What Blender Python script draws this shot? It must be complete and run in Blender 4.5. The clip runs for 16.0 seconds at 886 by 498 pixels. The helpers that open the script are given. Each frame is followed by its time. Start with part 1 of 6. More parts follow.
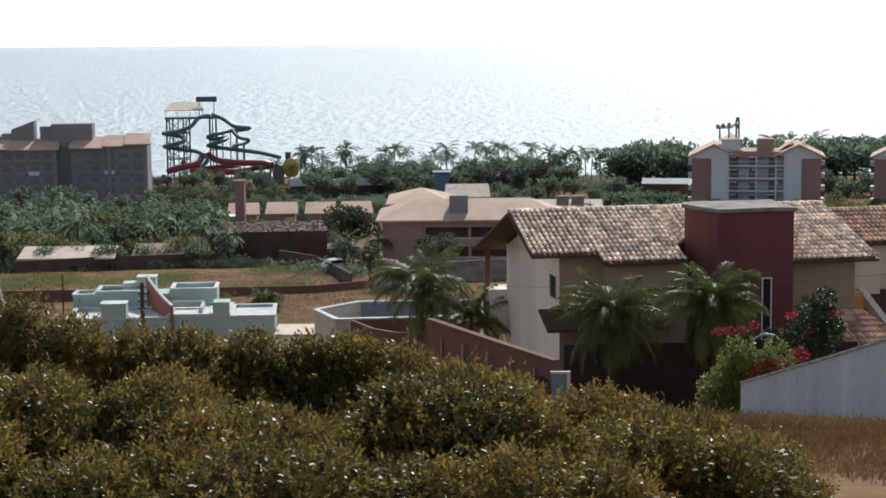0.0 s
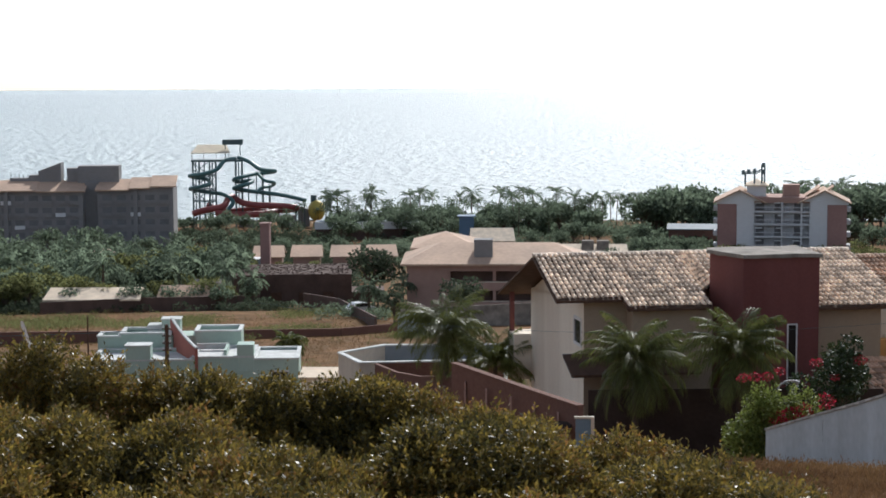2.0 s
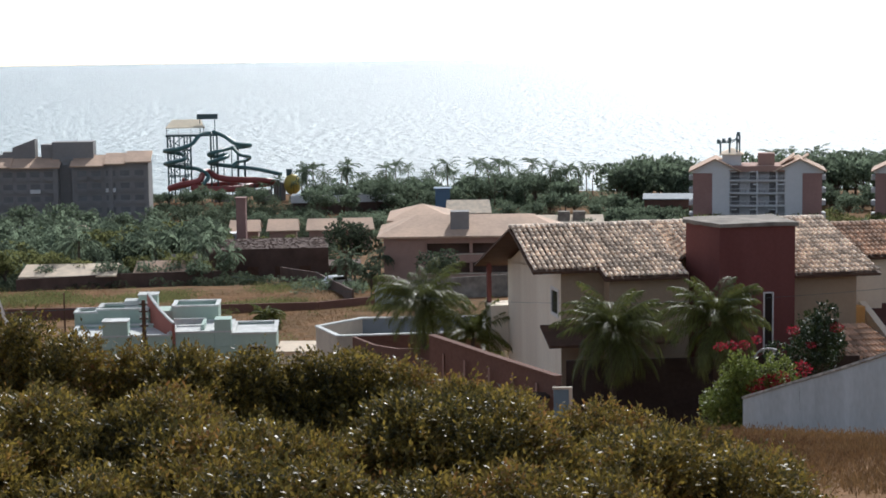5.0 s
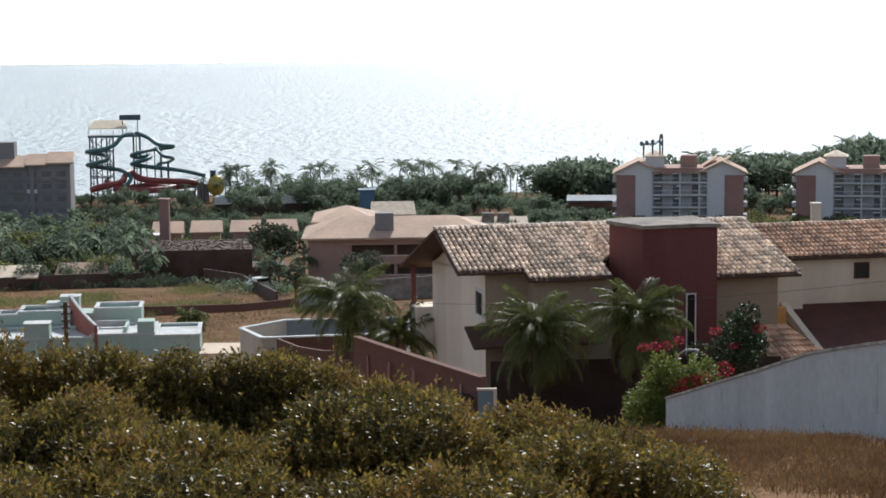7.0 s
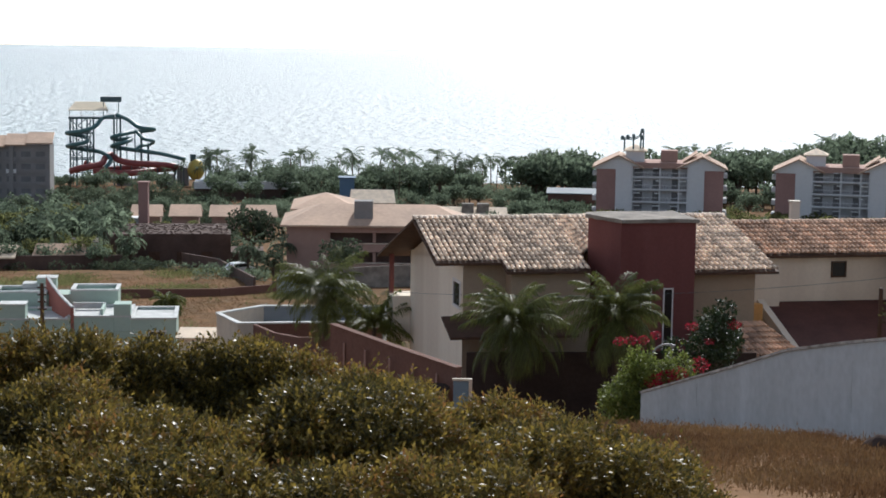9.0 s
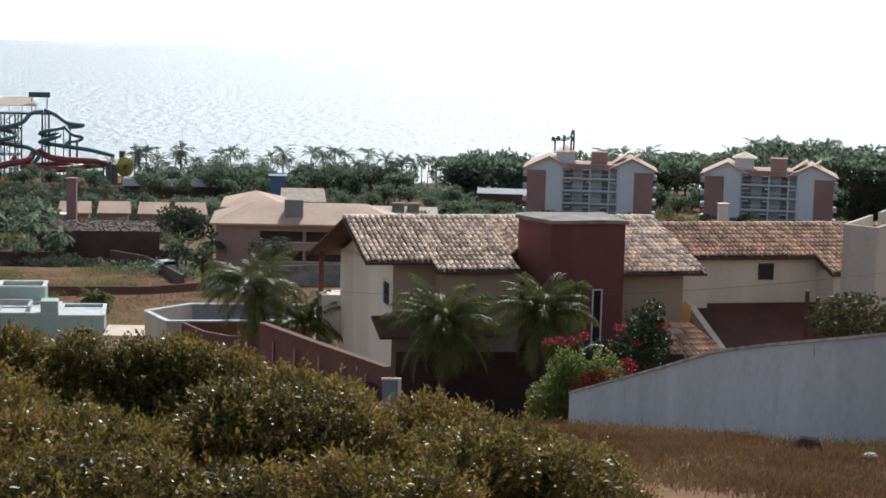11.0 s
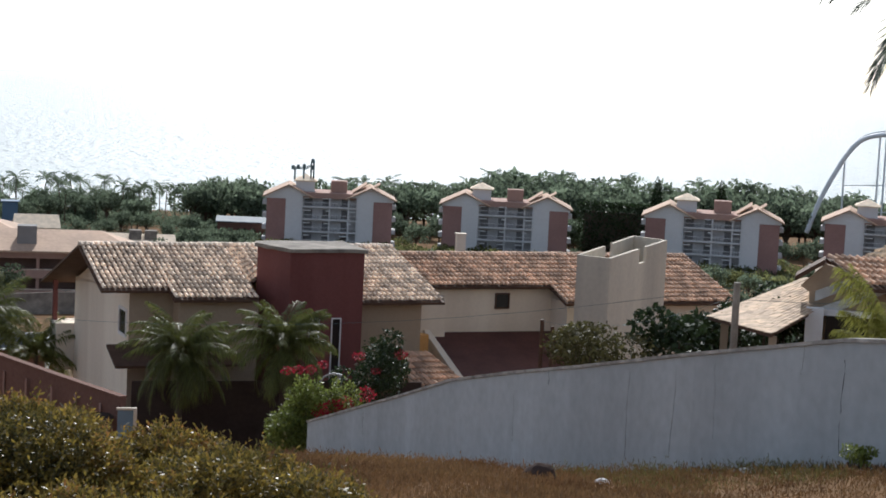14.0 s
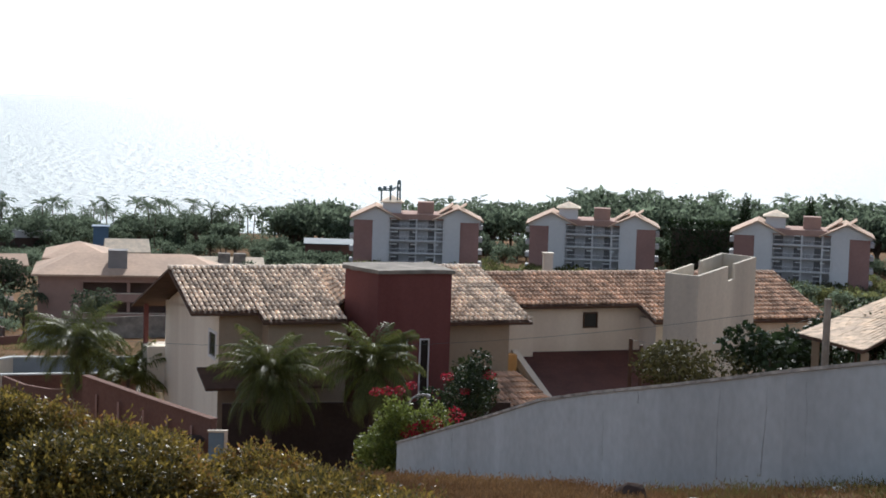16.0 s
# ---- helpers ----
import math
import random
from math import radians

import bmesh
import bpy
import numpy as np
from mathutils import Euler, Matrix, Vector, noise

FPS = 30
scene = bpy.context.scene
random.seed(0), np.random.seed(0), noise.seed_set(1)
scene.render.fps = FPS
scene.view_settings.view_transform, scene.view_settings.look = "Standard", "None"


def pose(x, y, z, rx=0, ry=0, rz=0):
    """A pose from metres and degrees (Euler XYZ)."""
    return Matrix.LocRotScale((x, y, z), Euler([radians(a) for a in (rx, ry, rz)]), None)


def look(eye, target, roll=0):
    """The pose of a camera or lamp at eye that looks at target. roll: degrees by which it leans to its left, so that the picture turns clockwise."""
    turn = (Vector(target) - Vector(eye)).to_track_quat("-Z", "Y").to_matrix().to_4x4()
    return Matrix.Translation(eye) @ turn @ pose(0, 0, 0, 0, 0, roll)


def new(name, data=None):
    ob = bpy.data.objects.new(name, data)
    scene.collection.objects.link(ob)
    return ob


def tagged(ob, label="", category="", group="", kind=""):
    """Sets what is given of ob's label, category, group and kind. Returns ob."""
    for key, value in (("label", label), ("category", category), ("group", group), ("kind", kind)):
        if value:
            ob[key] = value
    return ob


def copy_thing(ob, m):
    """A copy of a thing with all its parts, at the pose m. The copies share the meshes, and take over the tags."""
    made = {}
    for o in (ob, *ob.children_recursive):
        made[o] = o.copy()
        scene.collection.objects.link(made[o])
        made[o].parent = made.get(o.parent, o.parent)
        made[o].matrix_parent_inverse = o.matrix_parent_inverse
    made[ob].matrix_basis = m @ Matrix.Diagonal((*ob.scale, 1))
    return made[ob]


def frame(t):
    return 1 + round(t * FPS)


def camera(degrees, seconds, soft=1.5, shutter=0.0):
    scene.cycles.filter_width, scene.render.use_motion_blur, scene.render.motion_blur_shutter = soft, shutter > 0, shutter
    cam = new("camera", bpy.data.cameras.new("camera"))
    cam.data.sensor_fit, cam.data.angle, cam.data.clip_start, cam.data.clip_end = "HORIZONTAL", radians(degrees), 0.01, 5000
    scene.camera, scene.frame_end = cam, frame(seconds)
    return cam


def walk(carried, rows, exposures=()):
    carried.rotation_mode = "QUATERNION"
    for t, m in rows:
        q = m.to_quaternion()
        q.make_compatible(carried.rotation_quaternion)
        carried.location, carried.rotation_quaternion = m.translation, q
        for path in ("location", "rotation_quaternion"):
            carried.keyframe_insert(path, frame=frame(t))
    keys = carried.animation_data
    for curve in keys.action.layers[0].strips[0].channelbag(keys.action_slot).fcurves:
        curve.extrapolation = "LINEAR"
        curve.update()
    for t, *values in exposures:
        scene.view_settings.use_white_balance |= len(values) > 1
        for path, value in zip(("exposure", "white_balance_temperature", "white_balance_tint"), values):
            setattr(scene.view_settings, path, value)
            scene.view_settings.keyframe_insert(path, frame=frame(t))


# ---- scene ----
EYE = Vector((0.0, 0.0, 48.0))
cam = camera(27.53, 16.0, soft=1.75)
# seconds, heading (clockwise from +y), tilt, roll
TURNS = [
    (0, -2.371, -7.039, -0.517),
    (0.5, -2.670, -6.381, -0.321),
    (1, -2.274, -5.808, -0.339),
    (1.5, -1.904, -5.759, -0.267),
    (2, -3.148, -5.643, -0.224),
    (2.5, -3.208, -5.782, -0.408),
    (3, -2.931, -5.920, -0.709),
    (3.5, -2.843, -6.027, -0.717),
    (4, -2.718, -6.217, -0.809),
    (6.3, -0.547, -6.679, -0.281),
    (6.5, -0.122, -6.570, -0.266),
    (7, 0.000, -6.506, -0.544),
    (7.5, -0.259, -6.372, -0.399),
    (8, -0.199, -6.565, 0.005),
    (10.5, 2.143, -6.879, 1.749),
    (11, 2.908, -6.798, 1.580),
    (11.5, 4.933, -6.199, 1.637),
    (12, 8.698, -5.421, 2.717),
    (12.5, 9.892, -5.190, 3.157),
    (13, 10.098, -5.471, 3.084),
    (13.5, 10.793, -5.576, 2.851),
    (14, 11.161, -5.572, 2.846),
    (14.5, 10.841, -5.323, 2.702),
    (15, 10.064, -4.900, 2.676),
    (15.5, 9.514, -5.119, 2.407),
    (16, 8.367, -5.049, 1.902),
]


def aim(yaw, tilt, roll):
    y, p = radians(yaw), radians(tilt)
    way = Vector((math.sin(y) * math.cos(p), math.cos(y) * math.cos(p), math.sin(p)))
    return look(EYE, EYE + way, roll)


walk(cam, [(t, aim(y, p, r)) for t, y, p, r in TURNS], exposures=[(0, -0.2, 6000, 10), (16, -0.12, 6000, 10)])

# ---- light ----
SUN_AZ, SUN_EL = 11.0, 37.0
world = bpy.data.worlds.new("sky")
world.use_nodes = True
scene.world = world
wn = world.node_tree.nodes
wl = world.node_tree.links
sky = wn.new("ShaderNodeTexSky")
sky.sky_type = "NISHITA"
sky.sun_disc = False
sky.sun_elevation = radians(SUN_EL)
sky.sun_rotation = radians(SUN_AZ)
sky.dust_density = 1.2
sky.air_density = 1.0
sky.altitude = 40
wc = wn.new("ShaderNodeTexCoord")
wm = wn.new("ShaderNodeMapping")
wm.inputs["Location"].default_value = (0, 0, 0.014)
wl.new(wc.outputs["Generated"], wm.inputs["Vector"])
wl.new(wm.outputs["Vector"], sky.inputs["Vector"])
pale = wn.new("ShaderNodeHueSaturation")
pale.inputs["Saturation"].default_value = 0.5
wl.new(sky.outputs["Color"], pale.inputs["Color"])
wl.new(pale.outputs["Color"], wn["Background"].inputs["Color"])
wn["Background"].inputs["Strength"].default_value = 0.15
sun_data = bpy.data.lights.new("sun", "SUN")
sun_data.energy = 5.0
sun_data.angle = radians(0.6)
sun_data.color = (1.0, 0.95, 0.87)
sun_ob = new("sun", sun_data)
sun_way = Vector((math.sin(radians(SUN_AZ)) * math.cos(radians(SUN_EL)), math.cos(radians(SUN_AZ)) * math.cos(radians(SUN_EL)), math.sin(radians(SUN_EL))))
sun_ob.matrix_world = look(sun_way * 200, (0, 0, 0))


# ---- materials ----
def material(name, color, rough=0.8, vary=0.25, scale=1.0, fine=12.0, bump=0.15, metal=0.0, stain=None, piece=0.0, streak=False, trans=0.0, spec=0.3, bump_far=0.02, single=False):
    """A node material with coarse and fine variation at real size; stain: a second colour in patches; piece: change from piece to piece."""
    m = bpy.data.materials.new(name)
    m.use_nodes = True
    n, l = m.node_tree.nodes, m.node_tree.links
    b = n["Principled BSDF"]
    b.inputs["Roughness"].default_value = rough
    b.inputs["Metallic"].default_value = metal
    b.inputs["Specular IOR Level"].default_value = spec
    geo = n.new("ShaderNodeNewGeometry")
    vec = geo.outputs["Position"]
    if streak:
        mp = n.new("ShaderNodeMapping")
        mp.inputs["Scale"].default_value = (1, 1, 0.12)
        l.new(vec, mp.inputs["Vector"])
        vec = mp.outputs["Vector"]
    big = n.new("ShaderNodeTexNoise")
    big.inputs["Scale"].default_value = scale
    big.inputs["Detail"].default_value = 5
    l.new(vec, big.inputs["Vector"])
    small = n.new("ShaderNodeTexNoise")
    small.inputs["Scale"].default_value = fine
    small.inputs["Detail"].default_value = 3
    l.new(geo.outputs["Position"], small.inputs["Vector"])
    ramp = n.new("ShaderNodeValToRGB")
    ramp.color_ramp.elements[0].position, ramp.color_ramp.elements[1].position = 0.3, 0.7
    other = stain or [c * (1 - vary) for c in color]
    ramp.color_ramp.elements[0].color = (*other, 1)
    ramp.color_ramp.elements[1].color = (*[min(1, c * (1 + vary * 0.4)) for c in color], 1)
    l.new(big.outputs["Fac"], ramp.inputs["Fac"])
    hsv = n.new("ShaderNodeHueSaturation")
    l.new(ramp.outputs["Color"], hsv.inputs["Color"])
    val = n.new("ShaderNodeMath")
    val.operation = "MULTIPLY_ADD"
    val.inputs[1].default_value = vary * 1.6
    val.inputs[2].default_value = 1 - vary * 0.8
    l.new(small.outputs["Fac"], val.inputs[0])
    last = val.outputs[0]
    if piece:
        add = n.new("ShaderNodeMath")
        add.operation = "MULTIPLY_ADD"
        add.inputs[1].default_value = piece
        add.inputs[2].default_value = 1 - piece / 2
        l.new(n.new("ShaderNodeObjectInfo").outputs["Random"] if single else geo.outputs["Random Per Island"], add.inputs[0])
        mul = n.new("ShaderNodeMath")
        mul.operation = "MULTIPLY"
        l.new(add.outputs[0], mul.inputs[0])
        l.new(last, mul.inputs[1])
        last = mul.outputs[0]
    l.new(last, hsv.inputs["Value"])
    l.new(hsv.outputs["Color"], b.inputs["Base Color"])
    if bump:
        bp = n.new("ShaderNodeBump")
        bp.inputs["Strength"].default_value = bump
        bp.inputs["Distance"].default_value = bump_far
        l.new(small.outputs["Fac"], bp.inputs["Height"])
        l.new(bp.outputs["Normal"], b.inputs["Normal"])
    if trans:
        tr = n.new("ShaderNodeBsdfTranslucent")
        l.new(hsv.outputs["Color"], tr.inputs["Color"])
        mx = n.new("ShaderNodeMixShader")
        mx.inputs["Fac"].default_value = trans
        l.new(b.outputs["BSDF"], mx.inputs[1])
        l.new(tr.outputs["BSDF"], mx.inputs[2])
        l.new(mx.outputs["Shader"], n["Material Output"].inputs["Surface"])
    return m


M_GROUND = material("dry_ground", (0.20, 0.115, 0.062), 0.95, 0.42, 0.35, 3.5, 0.5, stain=(0.10, 0.068, 0.036), bump_far=0.1, spec=0.03)
M_GRASS = material("dry_grass", (0.235, 0.15, 0.07), 0.9, 0.35, 0.4, 9, 0.2, piece=0.7, stain=(0.14, 0.075, 0.035), trans=0.2)
M_WHITEWALL = material("grey_white_render", (0.45, 0.485, 0.505), 0.9, 0.22, 0.55, 4, 0.2, stain=(0.36, 0.385, 0.40), streak=True)
M_CAP = material("weathered_coping", (0.46, 0.44, 0.41), 0.95, 0.4, 2.2, 9, 0.4, stain=(0.17, 0.16, 0.145))
M_TILE = material("colonial_roof_tile", (0.80, 0.645, 0.50), 0.75, 0.3, 2.5, 9, 0.1, piece=0.95, stain=(0.66, 0.53, 0.41))
M_TILE2 = material("newer_roof_tile", (0.62, 0.41, 0.28), 0.8, 0.25, 0.6, 9, 0.1, piece=0.9)
M_TILE_PALE = material("pale_roof_tile", (0.76, 0.62, 0.46), 0.8, 0.2, 0.8, 9, 0.1, piece=0.5)
M_TILE_FAR = material("far_tile_roof", (0.55, 0.38, 0.27), 0.85, 0.25, 0.15, 2.0, 0.3, stain=(0.42, 0.30, 0.22))
M_TILE_PORCH = material("porch_tile", (0.58, 0.43, 0.29), 0.85, 0.2, 1.5, 14, 0.15, piece=0.5, single=True, stain=(0.44, 0.33, 0.24))
# near-black brown: on the garden wall it holds the shade under the palms
M_GARDEN = material("shade_dark_brown", (0.07, 0.052, 0.045), 1.0, 0.3, 0.6, 6, 0.3, spec=0.02)
M_CREAM_OLD = material("stained_cream_render", (0.66, 0.59, 0.48), 0.9, 0.15, 0.45, 5, 0.15, stain=(0.46, 0.41, 0.34), streak=True)
M_ROOFDARK = material("maroon_sheet_roof", (0.10, 0.04, 0.032), 0.75, 0.3, 0.8, 6, 0.2)
M_CREAM = material("cream_paint", (0.80, 0.72, 0.60), 0.85, 0.1, 0.35, 6, 0.08, stain=(0.64, 0.54, 0.43), streak=True)
# tan; on the cream house's front it is shade put into the colour
M_TAN = material("tan_paint_and_shade", (0.40, 0.31, 0.22), 0.85, 0.12, 0.4, 6, 0.08, streak=True)
M_RED = material("oxide_red_paint", (0.185, 0.07, 0.062), 0.85, 0.2, 0.5, 7, 0.08, stain=(0.14, 0.045, 0.04), streak=True)
M_ORANGE = material("orange_paint", (0.62, 0.34, 0.12), 0.85, 0.15, 0.6, 6, 0.08)
M_CONCRETE = material("old_concrete", (0.29, 0.26, 0.22), 0.95, 0.35, 1.0, 9, 0.4, stain=(0.16, 0.14, 0.12))
M_BRICKWALL = material("rough_brick_render", (0.135, 0.07, 0.053), 0.95, 0.35, 0.8, 7, 0.4, stain=(0.16, 0.085, 0.065), streak=True)
M_DARKWALL = material("dark_rendered_wall", (0.12, 0.08, 0.065), 0.95, 0.3, 0.5, 6, 0.3)
M_WOOD = material("dark_timber", (0.10, 0.055, 0.035), 0.8, 0.3, 2, 20, 0.2)
M_GLASS = material("dark_window_glass", (0.018, 0.018, 0.02), 0.2, 0.1, 1, 5, 0.0, spec=0.25)
M_FRAME = material("white_window_frame", (0.72, 0.70, 0.68), 0.6, 0.08, 2, 12, 0.05)
M_FIN = material("faded_red_paint", (0.36, 0.13, 0.1), 0.85, 0.15, 0.5, 7, 0.06)
M_DAMP = material("damp_streak", (0.33, 0.35, 0.355), 0.95, 0.3, 2.0, 9, 0.1)
M_MINT = material("mint_paint", (0.41, 0.52, 0.45), 0.85, 0.1, 0.3, 5, 0.06)
M_WHITE = material("white_paint", (0.80, 0.80, 0.79), 0.8, 0.08, 0.5, 6, 0.06)
M_RIM = material("aged_white_paint", (0.60, 0.61, 0.59), 0.85, 0.2, 0.8, 5, 0.08, stain=(0.44, 0.45, 0.43))
M_APTWHITE = material("apartment_white", (0.70, 0.70, 0.70), 0.85, 0.08, 0.1, 1.5, 0.05)
M_APTRED = material("apartment_brick_red", (0.36, 0.215, 0.19), 0.85, 0.15, 0.15, 2, 0.1)
M_APTDARK = material("balcony_recess", (0.50, 0.50, 0.51), 0.85, 0.25, 0.2, 2, 0.1)
M_HOTEL = material("hotel_render", (0.27, 0.26, 0.255), 0.9, 0.15, 0.1, 1.5, 0.1)
# far window glass, lifted to grey to put distance haze into the colour
M_PANE_FAR = material("hazed_grey_pane", (0.17, 0.17, 0.175), 0.5, 0.2, 0.4, 2, 0.05, spec=0.5)
M_CRACK = material("dark_crack", (0.06, 0.06, 0.058), 0.95, 0.3, 2.0, 9, 0.1)
M_WEED = material("low_weed_leaf", (0.10, 0.125, 0.036), 0.7, 0.35, 0.8, 5, 0.0, piece=0.9, trans=0.3, stain=(0.15, 0.09, 0.04))
M_LEAF_OLIVE = material("olive_shrub_leaf", (0.095, 0.088, 0.036), 0.6, 0.3, 0.6, 4, 0.0, piece=0.9, trans=0.3, spec=0.15)
M_STALK = material("dead_weed_stalk", (0.075, 0.06, 0.04), 0.9, 0.3, 1.0, 9, 0.0, piece=0.6)
M_PINK = material("pinkish_render", (0.42, 0.27, 0.22), 0.9, 0.15, 0.1, 1.5, 0.1)
M_BLUE = material("blue_panel", (0.10, 0.17, 0.26), 0.7, 0.1, 0.2, 2, 0.05)
M_STEEL = material("dark_green_steel", (0.075, 0.12, 0.13), 0.5, 0.2, 0.5, 3, 0.05)
M_SLIDE_G = material("green_fibreglass", (0.085, 0.18, 0.18), 0.4, 0.15, 0.4, 3, 0.03)
M_SLIDE_R = material("red_fibreglass", (0.27, 0.07, 0.065), 0.4, 0.15, 0.4, 3, 0.03)
M_YELLOW = material("yellow_fibreglass", (0.55, 0.42, 0.10), 0.4, 0.15, 0.4, 3, 0.03)
M_CANVAS = material("pale_canvas", (0.75, 0.66, 0.5), 0.8, 0.1, 0.4, 3, 0.05, trans=0.3)
M_RAIL = material("pale_blue_steel", (0.62, 0.68, 0.73), 0.5, 0.1, 0.4, 3, 0.03)
M_LEAF_FAR = material("tree_leaf", (0.145, 0.185, 0.125), 0.75, 0.3, 0.06, 0.8, 0.0, piece=0.9, trans=0.65, spec=0.08)
# about half the tree leaf's colour; in the scrub this is painted shade
M_LEAF_UNDER = material("dark_and_shaded_leaf", (0.075, 0.095, 0.06), 0.75, 0.3, 0.06, 0.8, 0.0, piece=0.9, trans=0.4, spec=0.08)
M_LEAF_FAR2 = material("olive_tree_leaf", (0.16, 0.17, 0.07), 0.75, 0.3, 0.06, 0.8, 0.0, piece=0.9, trans=0.65, spec=0.08)
M_LEAF_PALM = material("palm_leaf", (0.14, 0.155, 0.045), 0.45, 0.3, 0.3, 3, 0.0, piece=0.9, trans=0.35, spec=0.28)
M_LEAF_DARK = material("dark_glossy_leaf", (0.035, 0.055, 0.022), 0.42, 0.3, 0.6, 4, 0.0, piece=0.9, trans=0.2, spec=0.2)
M_LEAF_LIME = material("bright_green_leaf", (0.19, 0.23, 0.055), 0.5, 0.3, 0.8, 5, 0.0, piece=0.9, trans=0.4)
M_LEAF_YELLOW = material("yellow_palm_leaf", (0.23, 0.235, 0.055), 0.5, 0.3, 0.6, 4, 0.0, piece=0.7, trans=0.5)
# roof sheet colour, also used as painted shade on the yard house parapet
M_SHEET_SHADE = material("grey_blue_sheet_and_shade", (0.24, 0.27, 0.29), 0.8, 0.15, 0.2, 2, 0.05)
M_LEAF_MID = material("dull_green_leaf", (0.065, 0.08, 0.03), 0.6, 0.3, 0.6, 4, 0.0, piece=0.9, trans=0.25, spec=0.15)
M_BLOOM = material("crimson_bracts", (0.36, 0.025, 0.045), 0.6, 0.2, 1, 5, 0.0, piece=0.6, trans=0.4)
M_BARK = material("grey_bark", (0.11, 0.085, 0.065), 0.95, 0.3, 1.0, 10, 0.4)
M_GALV = material("weathered_grey_metal", (0.33, 0.33, 0.33), 0.6, 0.2, 1.5, 9, 0.1, metal=0.3)


def leaf_mix(name, colors, rough, trans, spec):
    """Leaves of several colours, mixed leaf by leaf and shifted in broad patches."""
    m = bpy.data.materials.new(name)
    m.use_nodes = True
    n, l = m.node_tree.nodes, m.node_tree.links
    b = n["Principled BSDF"]
    b.inputs["Roughness"].default_value = rough
    b.inputs["Specular IOR Level"].default_value = spec
    geo = n.new("ShaderNodeNewGeometry")
    patch = n.new("ShaderNodeTexNoise")
    patch.inputs["Scale"].default_value = 1.3
    l.new(geo.outputs["Position"], patch.inputs["Vector"])
    mixv = n.new("ShaderNodeMath")
    mixv.operation = "MULTIPLY_ADD"
    mixv.inputs[1].default_value = 0.7
    l.new(geo.outputs["Random Per Island"], mixv.inputs[0])
    half = n.new("ShaderNodeMath")
    half.operation = "MULTIPLY_ADD"
    half.inputs[1].default_value = 1.2
    half.inputs[2].default_value = -0.45
    l.new(patch.outputs["Fac"], half.inputs[0])
    l.new(half.outputs[0], mixv.inputs[2])
    ramp = n.new("ShaderNodeValToRGB")
    e = ramp.color_ramp.elements
    for i, col in enumerate(colors):
        el = e[i] if i < 2 else e.new(0.5)
        el.color = (*col, 1)
    for i in range(len(colors)):
        e[i].position = i / (len(colors) - 1)
    for i, col in enumerate(colors):
        e[i].color = (*col, 1)
    l.new(mixv.outputs[0], ramp.inputs["Fac"])
    l.new(ramp.outputs["Color"], b.inputs["Base Color"])
    tr = n.new("ShaderNodeBsdfTranslucent")
    l.new(ramp.outputs["Color"], tr.inputs["Color"])
    mx = n.new("ShaderNodeMixShader")
    mx.inputs["Fac"].default_value = trans
    l.new(b.outputs["BSDF"], mx.inputs[1])
    l.new(tr.outputs["BSDF"], mx.inputs[2])
    l.new(mx.outputs["Shader"], n["Material Output"].inputs["Surface"])
    return m


M_LEAF_BUSH = leaf_mix("shrub_leaf", [(0.042, 0.042, 0.017), (0.075, 0.067, 0.021), (0.16, 0.12, 0.03), (0.28, 0.205, 0.042), (0.26, 0.125, 0.043)], 0.4, 0.45, 0.3)


# ---- helpers of the build ----
def link(name, data, mat, parent=None, label=""):
    ob = new(name, data)
    data.materials.append(mat)
    if parent:
        ob.parent = parent
    if label:
        tagged(ob, label)
    return ob


def part(name, bm, mat, parent=None, label="", smooth=False):
    me = bpy.data.meshes.new(name)
    bmesh.ops.recalc_face_normals(bm, faces=bm.faces)
    bm.to_mesh(me)
    bm.free()
    if smooth:
        me.polygons.foreach_set("use_smooth", [True] * len(me.polygons))
    return link(name, me, mat, parent, label)


def raw(name, verts, faces, mat, parent=None, label=""):
    me = bpy.data.meshes.new(name)
    me.from_pydata([tuple(v) for v in verts], [], faces)
    return link(name, me, mat, parent, label)


def thing(name, m, label, category, group="", kind=""):
    ob = new(name)
    ob.empty_display_size = 0.3
    ob.matrix_basis = m
    return tagged(ob, label, category, group, kind)


def box(bm, x0, x1, y0, y1, z0, z1, m=None, bevel=0.0):
    c = Vector(((x0 + x1) / 2, (y0 + y1) / 2, (z0 + z1) / 2))
    r = bmesh.ops.create_cube(bm, size=1, matrix=Matrix.LocRotScale(c, None, (abs(x1 - x0), abs(y1 - y0), abs(z1 - z0))))
    if bevel:
        es = list({e for v in r["verts"] for e in v.link_edges})
        rb = bmesh.ops.bevel(bm, geom=es, offset=bevel, segments=1, affect="EDGES")
        vs = rb["verts"]
    else:
        vs = r["verts"]
    if m is not None:
        bmesh.ops.transform(bm, matrix=m, verts=vs)
    return bm


def boxp(name, x0, x1, y0, y1, z0, z1, mat, parent=None, label="", bevel=0.0, m=None):
    return part(name, box(bmesh.new(), x0, x1, y0, y1, z0, z1, m, bevel), mat, parent, label)


def prism(bm, poly, z0, z1):
    """An upright prism over a plan polygon; z1 may be one height or one a corner."""
    n = len(poly)
    tops = z1 if isinstance(z1, (list, tuple)) else [z1] * n
    lo = [bm.verts.new((x, y, z0)) for x, y in poly]
    hi = [bm.verts.new((p[0], p[1], t)) for p, t in zip(poly, tops)]
    bm.faces.new(lo[::-1])
    bm.faces.new(hi)
    for i in range(n):
        j = (i + 1) % n
        bm.faces.new((lo[i], lo[j], hi[j], hi[i]))
    return bm


